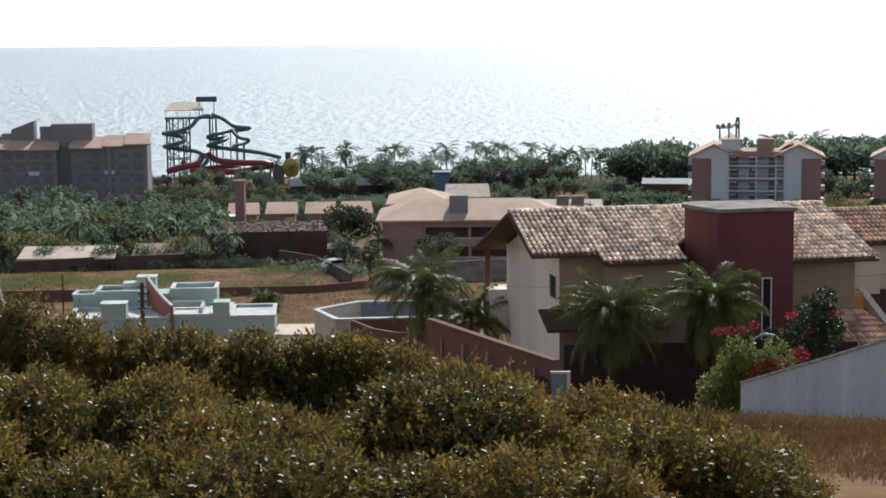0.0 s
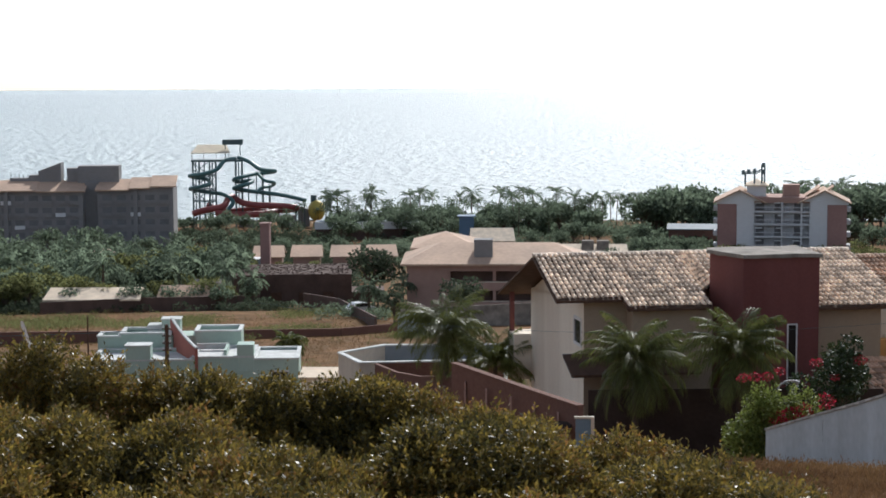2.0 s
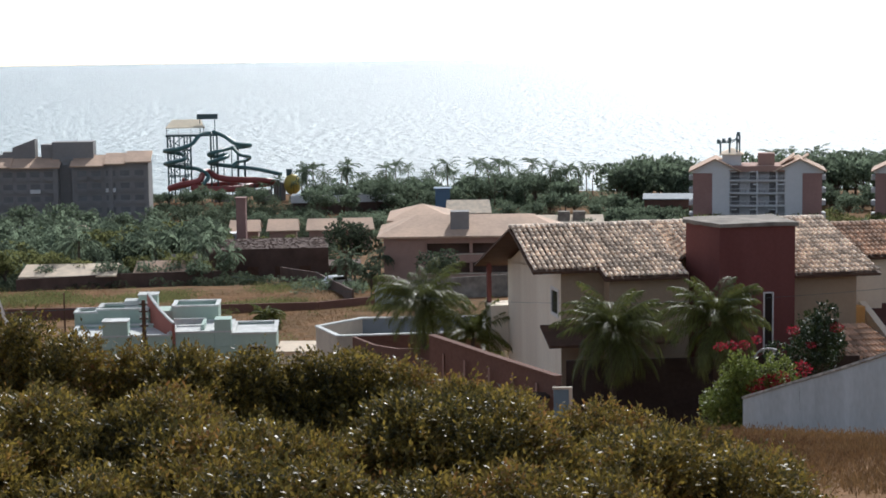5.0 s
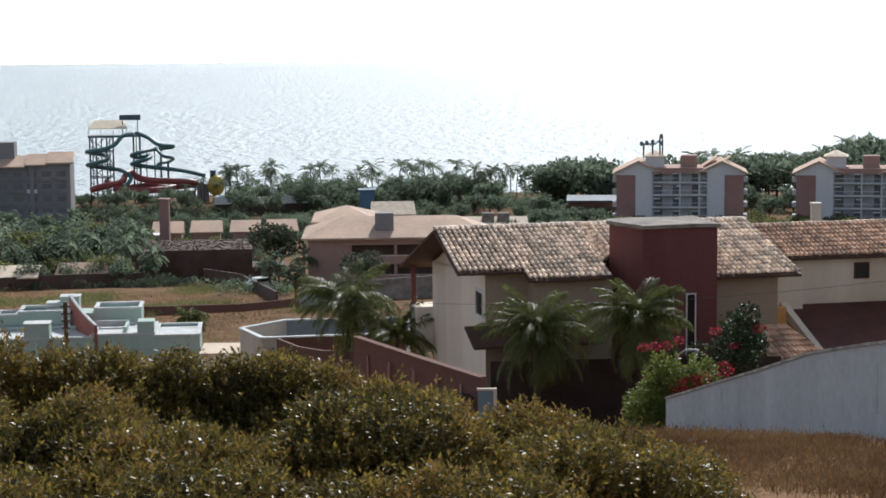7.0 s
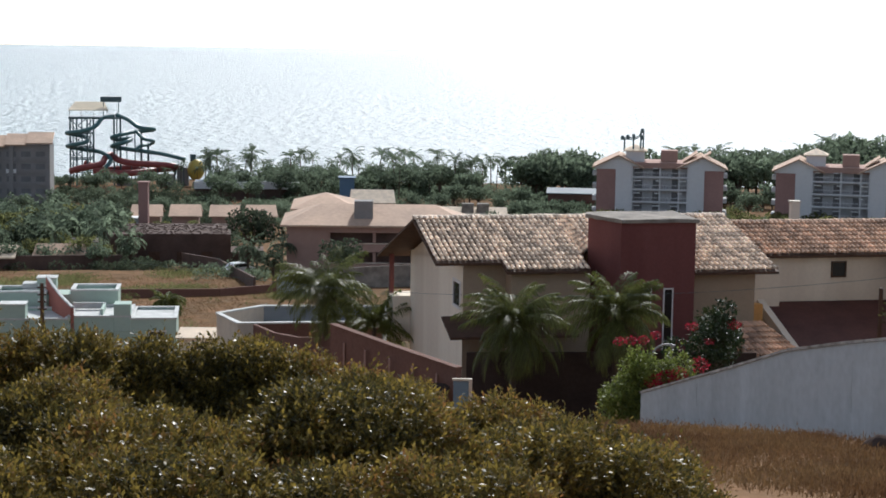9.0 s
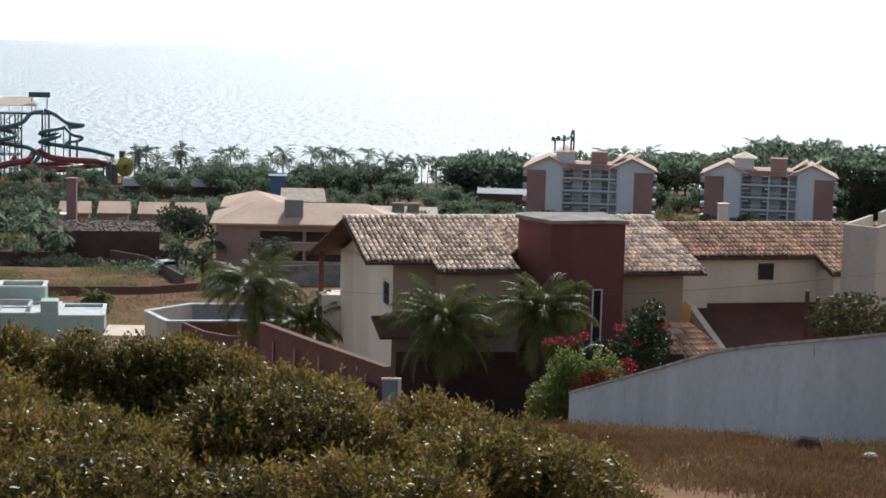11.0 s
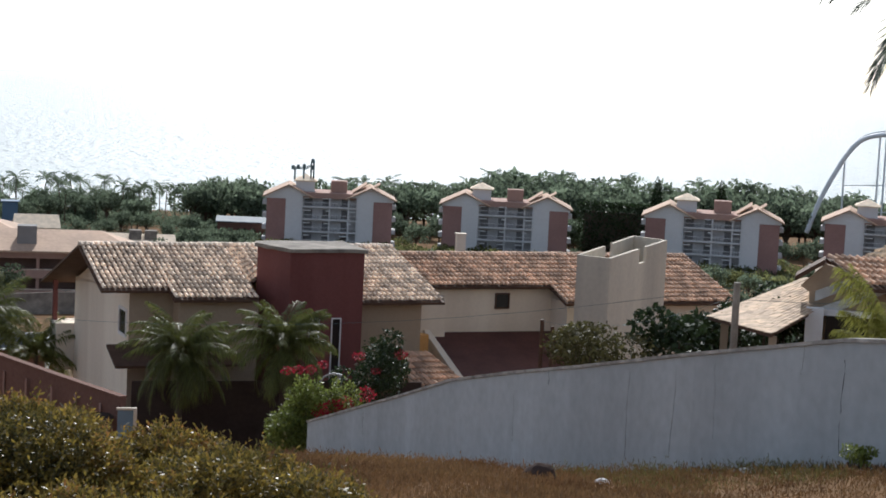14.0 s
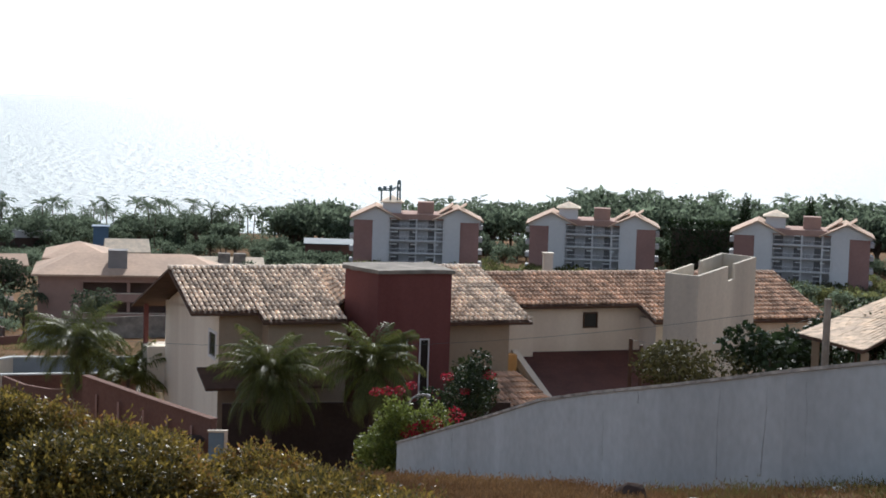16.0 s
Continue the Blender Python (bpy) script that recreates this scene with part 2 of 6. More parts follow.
def slab(bm, corners, thick):
    """A sloping slab under four or more top corners."""
    hi = [bm.verts.new(c) for c in corners]
    lo = [bm.verts.new((c[0], c[1], c[2] - thick)) for c in corners]
    n = len(corners)
    bm.faces.new(hi)
    bm.faces.new(lo[::-1])
    for i in range(n):
        j = (i + 1) % n
        bm.faces.new((hi[i], lo[i], lo[j], hi[j]))
    return bm


def tube(bm, pts, radii, sides=8):
    """A round tube through points."""
    rings = []
    for i, p in enumerate(pts):
        p = Vector(p)
        a = Vector(pts[max(i - 1, 0)])
        b = Vector(pts[min(i + 1, len(pts) - 1)])
        d = (b - a).normalized()
        s = d.cross(Vector((0, 0, 1)))
        s = s.normalized() if s.length > 1e-3 else Vector((1, 0, 0))
        t = s.cross(d)
        r = radii[i] if isinstance(radii, (list, tuple)) else radii
        rings.append([bm.verts.new(p + (s * math.cos(k * 2 * math.pi / sides) + t * math.sin(k * 2 * math.pi / sides)) * r) for k in range(sides)])
    for a, b in zip(rings, rings[1:]):
        for k in range(sides):
            bm.faces.new((a[k], a[(k + 1) % sides], b[(k + 1) % sides], b[k]))
    bm.faces.new(rings[0][::-1])
    bm.faces.new(rings[-1])
    return bm


GROUND_D = [-400, 0, 10, 20, 32, 38.2, 41.8, 44.3, 47.9, 51, 54.9, 60, 66, 80, 90, 110, 130, 170, 205, 230, 255, 330, 420, 500, 560, 600, 800]
GROUND_Z = [52, 46.4, 45.0, 43.1, 40.96, 39.36, 38.5, 38.04, 37.37, 36.71, 35.85, 33.6, 31.5, 29.3, 28.6, 27.2, 24.6, 21.8, 18.9, 17.4, 14.9, 10.5, 5.0, 2.4, 1.2, -1.5, -8]


def ground_z(x, y):
    d = math.hypot(x * 0.9, y) if y > 0 else y
    z = float(np.interp(d, GROUND_D, GROUND_Z))
    # a bank of earth against the near end of the long wall
    if 8 < x < 30 and 5 < y < 34:
        z += 0.75 * min(1, max(0, (x - 8.8) / 3.2)) * min(1, max(0, (33.5 - y) / 12))
    return z + 0.12 * noise.noise((x * 0.15, y * 0.15, 0)) + (0.25 * noise.noise((x * 0.04, y * 0.04, 3)) if d > 70 else 0)


def ground():
    xs = sorted(set([round(v, 2) for v in np.concatenate([np.linspace(-700, -60, 33), np.linspace(-60, 70, 88), np.linspace(70, 800, 37)])]))
    ys = sorted(set([round(v, 2) for v in np.concatenate([np.linspace(-400, -10, 20), np.linspace(-10, 70, 81), np.linspace(70, 260, 60), np.linspace(260, 800, 55)])]))
    verts = [(x, y, ground_z(x, y)) for y in ys for x in xs]
    w = len(xs)
    faces = [(j * w + i, j * w + i + 1, (j + 1) * w + i + 1, (j + 1) * w + i) for j in range(len(ys) - 1) for i in range(w - 1)]
    ob = raw("ground", verts, faces, M_GROUND)
    ob.data.polygons.foreach_set("use_smooth", [True] * len(faces))
    tagged(ob, "dry reddish sandy hillside with scorched grass sloping to the sea", "ground", kind="structure")


ground()


def sea():
    m = bpy.data.materials.new("sea_water")
    m.use_nodes = True
    n, l = m.node_tree.nodes, m.node_tree.links
    b = n["Principled BSDF"]
    b.inputs["Base Color"].default_value = (0.27, 0.34, 0.35, 1)
    b.inputs["Roughness"].default_value = 0.34
    b.inputs["IOR"].default_value = 1.33
    geo = n.new("ShaderNodeNewGeometry")
    mp = n.new("ShaderNodeMapping")
    mp.inputs["Scale"].default_value = (0.15, 0.095, 1)
    l.new(geo.outputs["Position"], mp.inputs["Vector"])
    a = n.new("ShaderNodeTexNoise")
    a.inputs["Scale"].default_value = 1.0
    a.inputs["Detail"].default_value = 5
    a.inputs["Roughness"].default_value = 0.6
    l.new(mp.outputs["Vector"], a.inputs["Vector"])
    bp = n.new("ShaderNodeBump")
    bp.inputs["Strength"].default_value = 1.0
    bp.inputs["Distance"].default_value = 6.5
    l.new(a.outputs["Fac"], bp.inputs["Height"])
    l.new(bp.outputs["Normal"], b.inputs["Normal"])
    pts = [(4900 * math.sin(radians(a)), 4900 * math.cos(radians(a)), 0) for a in range(-80, 81, 2)]
    ring = [(900 * math.sin(radians(a)) * 1.2, 560 + 20 * math.cos(radians(a)), 0) for a in range(-80, 81, 2)]
    k = len(pts)
    ob = raw("sea", ring + pts, [(i, i + 1, k + i + 1, k + i) for i in range(k - 1)], m)
    tagged(ob, "pale glittering sea with small ruffled waves", "sea", kind="structure")


sea()


# ---- boundary wall of the dry plot ----
def boundary_wall():
    w = thing("boundary_wall", pose(0, 0, 0), "tall grey-white rendered boundary wall stepping down the dry slope", "wall", kind="structure")
    pts = [(6.88, 54.57, 37.08), (7.82, 50.4, 38.35), (8.39, 47.26, 39.26), (9.07, 43.57, 40.37), (9.78, 40.85, 41.03), (10.59, 37.02, 41.86), (11.51, 32.52, 42.88), (12.65, 28.3, 43.82), (13.17, 26.3, 44.1), (15.6, 15.0, 45.9)]
    bm, cap = bmesh.new(), bmesh.new()
    for (x0, y0, z0), (x1, y1, z1) in zip(pts, pts[1:]):
        d = Vector((x1 - x0, y1 - y0, 0)).normalized()
        n = Vector((-d.y, d.x, 0)) * -0.09
        a = [(x0 - n.x, y0 - n.y), (x1 - n.x, y1 - n.y), (x1 + n.x, y1 + n.y), (x0 + n.x, y0 + n.y)]
        prism(bm, a, min(ground_z(x0, y0), ground_z(x1, y1)) - 0.6, [z0, z1, z1, z0])
        k = 1.45
        c = [(x0 - n.x * k, y0 - n.y * k, z0 + 0.07), (x1 - n.x * k, y1 - n.y * k, z1 + 0.07), (x1 + n.x * k, y1 + n.y * k, z1 + 0.07), (x0 + n.x * k, y0 + n.y * k, z0 + 0.07)]
        slab(cap, c, 0.066)
    part("wall_body", bm, M_WHITEWALL, w)
    part("coping", cap, M_CAP, w, "weathered mortar coping")


boundary_wall()


# ---- tiled roofs ----
def tile_slope(name, parent, mat, eave_a, eave_b, ridge_a, ridge_b, pitch=0.25, row=0.5, lift=0.05):
    """Barrel tiles in columns from eave to ridge, over the slope between four corners, joined in one sheet of many tiles."""
    ea, eb, ra, rb = (Vector(v) for v in (eave_a, eave_b, ridge_a, ridge_b))
    cols = max(2, int((eb - ea).length / pitch))
    length = ((ra - ea).length + (rb - eb).length) / 2
    rows = max(2, int(length / row))
    nrm = (eb - ea).cross(ra - ea).normalized()
    if nrm.z < 0:
        nrm = -nrm
    side = (eb - ea).normalized()
    verts, faces = [], []
    rnd = random.Random(len(name) + cols)
    arc = [(-0.5, 0.0), (-0.3, 0.75), (0.0, 1.0), (0.3, 0.75), (0.5, 0.0)]
    for c in range(cols):
        f = (c + 0.5) / cols
        lo, hi = ea.lerp(eb, f), ra.lerp(rb, f)
        for r in range(rows):
            a, b = lo.lerp(hi, r / rows), lo.lerp(hi, (r + 1.12) / rows)
            jit = side * rnd.uniform(-0.016, 0.016) + nrm * rnd.uniform(0, 0.02)
            i = len(verts)
            for p, wd, up in ((a, pitch * 0.74, lift + 0.085), (b, pitch * 0.58, lift)):
                for s, h in arc:
                    verts.append(p + jit + side * (s * wd) + nrm * (up + h * 0.12))
            for k in range(4):
                faces.append((i + k, i + k + 1, i + 6 + k, i + 5 + k))
            faces.append((i, i + 1, i + 2, i + 3, i + 4))
    ob = raw(name, verts, faces, mat, parent)
    ob["kind"] = "stuff"
    return ob


def slope(parent, mat, ea, eb, ra, rb, thick=0.12, tiles=True, pitch=0.25):
    # dark deck colour paints the shade of the clay channels between cap tiles
    s = part("roof_deck", slab(bmesh.new(), [ea, eb, rb, ra], thick), M_WOOD, parent, "dark timber roof deck, its colour standing for shade between the tiles")
    if tiles:
        tile_slope("roof_tiles", s, mat, ea, eb, ra, rb, pitch)


def ridge_cap(parent, a, b, mat):
    a, b = Vector(a), Vector(b)
    n = max(2, int((b - a).length / 0.4))
    bm = bmesh.new()
    rnd = random.Random(4)
    for i in range(n):
        p, q = a.lerp(b, i / n), a.lerp(b, (i + 1.1) / n)
        w = Vector((0, 0, rnd.uniform(0.0, 0.03)))
        tube(bm, [p + w, q + w], [0.15, 0.12], 7)
    part("ridge_tiles", bm, mat, parent)


def window(parent, axis, at, a0, a1, z0, z1, out=-1, f=0.1, frame_mat=None):
    """A framed window on a wall plane: axis 'v' (wall at v = at) or 'u' (wall at u = at)."""
    wmt = new("window")
    wmt.parent = parent
    fr, gl = bmesh.new(), bmesh.new()
    o0, o1 = at + out * 0.06, at - out * 0.02
    rects = [(a0 - f, a1 + f, z1, z1 + f), (a0 - f, a1 + f, z0 - f, z0), (a0 - f, a0, z0, z1), (a1, a1 + f, z0, z1)]
    for b0, b1, c0, c1 in rects:
        if axis == "v":
            box(fr, b0, b1, o0, o1, c0, c1)
        else:
            box(fr, o0, o1, b0, b1, c0, c1)
    if axis == "v":
        box(gl, a0, a1, at + out * 0.012, at - out * 0.02, z0, z1)
    else:
        box(gl, at + out * 0.012, at - out * 0.02, a0, a1, z0, z1)
    part("window_frame", fr, frame_mat or M_FRAME, wmt)
    part("pane", gl, M_GLASS, wmt)


HOUSE = pose(-0.28, 90.0, 29.0, 0, 0, 12)


def red_tower_house():
    h = thing("house", HOUSE, "two-storey cream house with clay tile roof and oxide-red stair tower", "house")
    z = 9.72
    s = 0.282
    # walls
    bm = bmesh.new()
    prism(bm, [(1.3, -4.8), (3.2, -4.8), (3.2, 7.6), (1.3, 7.6)], -1, [8.2, 8.2, 7.2, 7.2])
    part("side_wall", bm, M_CREAM, h, "cream painted gable wall")
    bm = bmesh.new()
    prism(bm, [(1.31, -4.79), (1.31, 7.5), (1.55, 7.5), (1.55, -4.79)], 7.0, [8.2, 7.25, 7.25, 8.2])
    v0 = [(1.3, -4.8, 8.0), (1.3, 0, 9.45), (1.3, 7.6, 7.1)]
    vs = [bm.verts.new(p) for p in v0] + [bm.verts.new((1.5, p[1], p[2])) for p in v0]
    bm.faces.new(vs[:3]), bm.faces.new(vs[3:][::-1])
    for i in range(3):
        j = (i + 1) % 3
        bm.faces.new((vs[i], vs[j], vs[3 + j], vs[3 + i]))
    part("gable", bm, M_CREAM, h)
    # front walls take a darker tan than the gable, painting in eaves shade
    boxp("front_wall", 1.304, 3.4, -4.83, -4.6, -1, 8.2, M_TAN, h, "front wall with the shade of the eaves put into its tan colour")
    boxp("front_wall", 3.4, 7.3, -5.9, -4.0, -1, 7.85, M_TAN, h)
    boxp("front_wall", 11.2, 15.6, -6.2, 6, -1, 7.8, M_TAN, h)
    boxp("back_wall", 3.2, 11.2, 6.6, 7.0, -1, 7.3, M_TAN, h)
    # roof
    slope(h, M_TILE, (-0.2, -5.5, z - 5.5 * s), (3.0, -5.5, z - 5.5 * s), (-0.2, 0, z), (3.0, 0, z))
    slope(h, M_TILE, (3.0, -6.6, z - 6.6 * s), (7.1, -6.6, z - 6.6 * s), (3.0, 0, z), (7.1, 0, z))
    slope(h, M_TILE, (7.1, -4.9, z - 4.9 * s), (7.9, -3.9, z - 3.9 * s), (7.1, 0, z), (7.9, 0, z))
    slope(h, M_TILE, (7.8, -3.5, z - 3.5 * s), (11.4, -3.5, z - 3.5 * s), (7.8, 0, z), (11.4, 0, z))
    slope(h, M_TILE, (11.4, -7.0, z - 7 * s), (16.5, -7.0, z - 7 * s), (11.4, 0, z), (16.3, 0, z))
    slope(h, M_TILE, (16.3, 9.5, z - 9.5 * 0.31), (-0.2, 9.5, z - 9.5 * 0.31), (16.3, 0, z), (-0.2, 0, z), tiles=False)
    ridge_cap(h, (-0.2, 0, z + 0.04), (16.3, 0, z + 0.04), M_TILE)
    # stair tower
    plan = [(8.38, -7.2), (12.1, -7.2), (12.1, -3.6), (7.9, -3.6), (7.55, -4.6)]
    t = part("stair_tower", prism(bmesh.new(), plan, -1, 10.2), M_RED, h, "oxide-red painted stair tower")
    bm = prism(bmesh.new(), [(8.3, -7.34), (12.22, -7.34), (12.22, -3.5), (7.8, -3.5), (7.38, -4.65)], 10.2, 10.38)
    bmesh.ops.subdivide_edges(bm, edges=list(bm.edges), cuts=5, use_grid_fill=True)
    for v in bm.verts:
        v.co += Vector((noise.noise(v.co * 2.3), noise.noise(v.co * 2.1 + Vector((5, 0, 0))), 0.7 * noise.noise(v.co * 1.7 + Vector((0, 9, 0))))) * 0.07
    part("tower_slab", bm, M_CONCRETE, t, "weathered concrete slab with crumbling edge")
    window(h, "v", -7.2, 10.6, 10.98, 4.0, 7.0, f=0.06)
    window(h, "v", -7.2, 9.46, 9.88, 5.9, 7.0, f=0.06)
    window(h, "u", 1.3, -4.35, -3.0, 5.9, 7.0, f=0.14)
    # veranda
    boxp("veranda_post", 0.38, 0.62, 8.8, 9.05, 4.6, 7.1, M_RED, h, "red veranda post")
    boxp("veranda_post", 0.30, 0.62, 8.8, 9.05, 1.0, 2.2, M_ORANGE, h)
    boxp("veranda_parapet", 0.35, 3.3, 7.6, 9.4, 2.2, 4.7, M_CREAM, h)
    slope(h, M_ROOFDARK, (0.25, -6.9, 4.85), (6.5, -6.9, 4.85), (0.25, -4.9, 5.55), (6.5, -4.9, 5.55), tiles=False)


red_tower_house()


def stair_house():
    h = thing("house", HOUSE, "cream two-storey house with long red tile roof and open-topped stair tower", "house")
    z, s = 9.25, 0.315
    boxp("front_wall", 17.6, 34.0, -2.5, 4, -1, 7.95, M_CREAM, h)
    boxp("front_wall", 16.2, 18.2, -3.2, -2.3, 2, 7.5, M_CREAM, h)
    boxp("front_wall", 24.6, 33.8, -4.4, -2.4, -1, 7.35, M_CREAM, h)
    slope(h, M_TILE2, (16.9, -3.0, z - 4 * s), (24.2, -3.0, z - 4 * s), (16.9, 1, z), (24.2, 1, z))
    slope(h, M_TILE2, (24.2, -5.0, z - 6 * s), (34.6, -5.0, z - 6 * s), (24.2, 1, z), (34.6, 1, z))
    slope(h, M_TILE2, (34.6, 7.0, z - 6 * s), (16.9, 7.0, z - 6 * s), (34.6, 1, z), (16.9, 1, z), tiles=False)
    ridge_cap(h, (16.9, 1, z + 0.04), (34.6, 1, z + 0.04), M_TILE2)
    window(h, "v", -2.5, 21.35, 22.05, 6.85, 7.55, f=0.07, frame_mat=M_WOOD)
    # lower sheet roof
    part("lower_roof", slab(bmesh.new(), [(17.4, -8.0, 3.9), (24.6, -8.0, 3.9), (24.6, -2.7, 5.6), (17.4, -2.7, 5.6)], 0.12), M_ROOFDARK, h, "dull maroon sheet roof")
    part("sloping_parapet", slab(bmesh.new(), [(17.0, -9.0, 3.7), (17.35, -9.0, 3.7), (17.35, -2.7, 6.0), (17.0, -2.7, 6.0)], 0.5), M_CREAM, h)
    boxp("pier", 15.6, 16.4, -5.4, -4.8, 2, 5.9, M_ORANGE, h, "orange painted pier")
    slope(h, M_TILE2, (13.2, -11.0, 4.0), (16.6, -11.0, 4.0), (13.2, -7.6, 5.3), (15.4, -7.6, 5.3))
    boxp("porch_wall", 13.4, 16.2, -10.6, -8.0, -1, 3.9, M_TAN, h)
    # open stair tower
    base = Matrix(HOUSE.inverted())
    st = new("stair_tower")
    st.parent = h
    c = [base @ Vector(p) for p in ((23.39, 84.75, 39.5), (24.65, 83.32, 39.5), (29.1, 88.3, 40.03), (27.87, 90.3, 40.03))]
    for i in range(4):
        a, b = c[i], c[(i + 1) % 4]
        d = (b - a).normalized()
        inner = Vector((-d.y, d.x, 0)).normalized() * 0.16
        cuts = ((0, 0.5, 0), (0.5, 0.62, 0.75), (0.62, 1, 0)) if i == 1 else ((0, 0.42, 0), (0.42, 0.56, 1.0), (0.56, 1, 0)) if i == 3 else ((0, 1, 0),)
        for f0, f1, cut in cuts:
            p, q = a.lerp(b, f0), a.lerp(b, f1)
            bm = prism(bmesh.new(), [(p.x, p.y), (q.x, q.y), (q.x + inner.x, q.y + inner.y), (p.x + inner.x, p.y + inner.y)], -1, [p.z - cut, q.z - cut, q.z - cut, p.z - cut])
            part("tower_wall", bm, M_CREAM_OLD, st)


stair_house()


# ---- apartment blocks ----
def apartment_block():
    a = thing("apartment_block", pose(0, 0, 0), "pale five-storey apartment block with brick-red panels and recessed balconies", "apartment building", "apartment blocks by the beach")
    boxp("wall", -14.6, 14.6, 2.0, 14, -4, 13.6, M_APTDARK, a, "shadowed back wall of the balconies")
    for s in (-1, 1):
        boxp("brick_panel", s * 10.2, s * 14.6, 0.3, 13.9, -4, 12.9, M_APTRED, a, "brick-red rendered panel")
        boxp("pillar", s * 6.6, s * 10.2, -0.2, 13.8, -4, 13.9, M_APTWHITE, a, "white rendered bay")
        boxp("eaves_band", s * 6.3, s * 15.0, 0.0, 14.2, 12.9, 13.7, M_APTWHITE, a)
        c = s * 9.6
        part("roof", slab(bmesh.new(), [(c - 6, -0.9, 13.4), (c - 6, 14.5, 13.4), (c, 14.5, 16.3), (c, -0.9, 16.3)], 0.3), M_TILE_FAR, a)
        part("roof", slab(bmesh.new(), [(c, -0.9, 16.3), (c, 14.5, 16.3), (c + 6, 14.5, 13.4), (c + 6, -0.9, 13.4)], 0.3), M_TILE_FAR, a)
        bm = bmesh.new()
        vs = [bm.verts.new(p) for p in ((c - 5, -0.1, 13.6), (c + 5, -0.1, 13.6), (c, -0.1, 16.0), (c - 5, 0.4, 13.6), (c + 5, 0.4, 13.6), (c, 0.4, 16.0))]
        for f in ((0, 1, 2), (5, 4, 3), (0, 3, 4, 1), (1, 4, 5, 2), (2, 5, 3, 0)):
            bm.faces.new([vs[k] for k in f])
        part("gable", bm, M_APTWHITE, a)
        for f in range(6):
            boxp("side_balcony", s * 14.6, s * 15.6, 3, 8, -3.4 + f * 2.9, -2.4 + f * 2.9, M_APTWHITE, a)
    boxp("roof_terrace", -6.6, 6.6, 0.4, 13, 13.2, 14.5, M_PINK, a)
    boxp("lift_house", 0.2, 4.0, 4, 8, 14.5, 17.2, M_PINK, a, "pink rendered lift house")
    for q in ([(-8.6, 2.8, 17.1), (-3.0, 2.8, 17.1), (-5.8, 6, 18.5)], [(-3.0, 2.8, 17.1), (-3.0, 9.2, 17.1), (-5.8, 6, 18.5)], [(-3.0, 9.2, 17.1), (-8.6, 9.2, 17.1), (-5.8, 6, 18.5)], [(-8.6, 9.2, 17.1), (-8.6, 2.8, 17.1), (-5.8, 6, 18.5)]):
        part("roof", slab(bmesh.new(), q, 0.22), M_TILE_PALE, a)
    for q in ((5.2, 3.5), (8.4, 5.5)):
        part("roof", slab(bmesh.new(), [(q[0], q[1], 14.6), (q[0], 12, 14.6), (q[0] + 3.4, 12, 16.9), (q[0] + 3.4, q[1], 16.9)], 0.25), M_TILE_FAR, a)
    boxp("tank_house", -8.0, -3.6, 3.4, 8.6, 14.5, 17.0, M_APTWHITE, a)
    rr = random.Random(12)
    for f in range(6):
        z = -3.3 + f * 2.9
        b = boxp("balcony", -6.6, 6.6, 0.1, 2.4, z - 0.2, z + 0.12, M_APTWHITE, a, "white balcony slab")
        for x0, x1 in ((-6.2, -2.4), (-2.0, 2.0), (2.4, 6.2)):
            for k in range(7):
                x = x0 + (x1 - x0) * (k + 0.5) / 7
                boxp("baluster", x - 0.05, x + 0.05, 0.16, 0.24, z + 0.12, z + 0.95, M_HOTEL, b)
            boxp("rail", x0, x1, 0.14, 0.26, z + 0.95, z + 1.05, M_APTWHITE, b)
            q = rr.uniform(x0, x1 - 1.8)
            # white bar added at random to paint a bright glint in the recess
            boxp("shade", q, q + rr.uniform(1.0, 1.8), 0.3, 1.2, z + 1.9, z + 2.1, M_WHITE, b, "small white bar added for the bright glints on the balcony")
            boxp("glass_door", x0 + 0.4, x0 + 2.2, 1.93, 1.99, z + 0.12, z + 2.2, M_PANE_FAR, b)
    for x in (-6.4, 0.0, 4.4, 6.4):
        boxp("column", x - 0.18, x + 0.18, 0.05, 0.4, -4, 13.4, M_APTWHITE, a)
    return a


blk = apartment_block()
blk.matrix_basis = pose(54.9, 417, 4.2, 0, 0, -7)
copy_thing(blk, pose(95.2, 409.5, 4.2, 0, 0, -13))
copy_thing(blk, pose(134.3, 377, 5.5, 0, 0, -19))
copy_thing(blk, pose(170.5, 363, 6.5, 0, 0, -24))


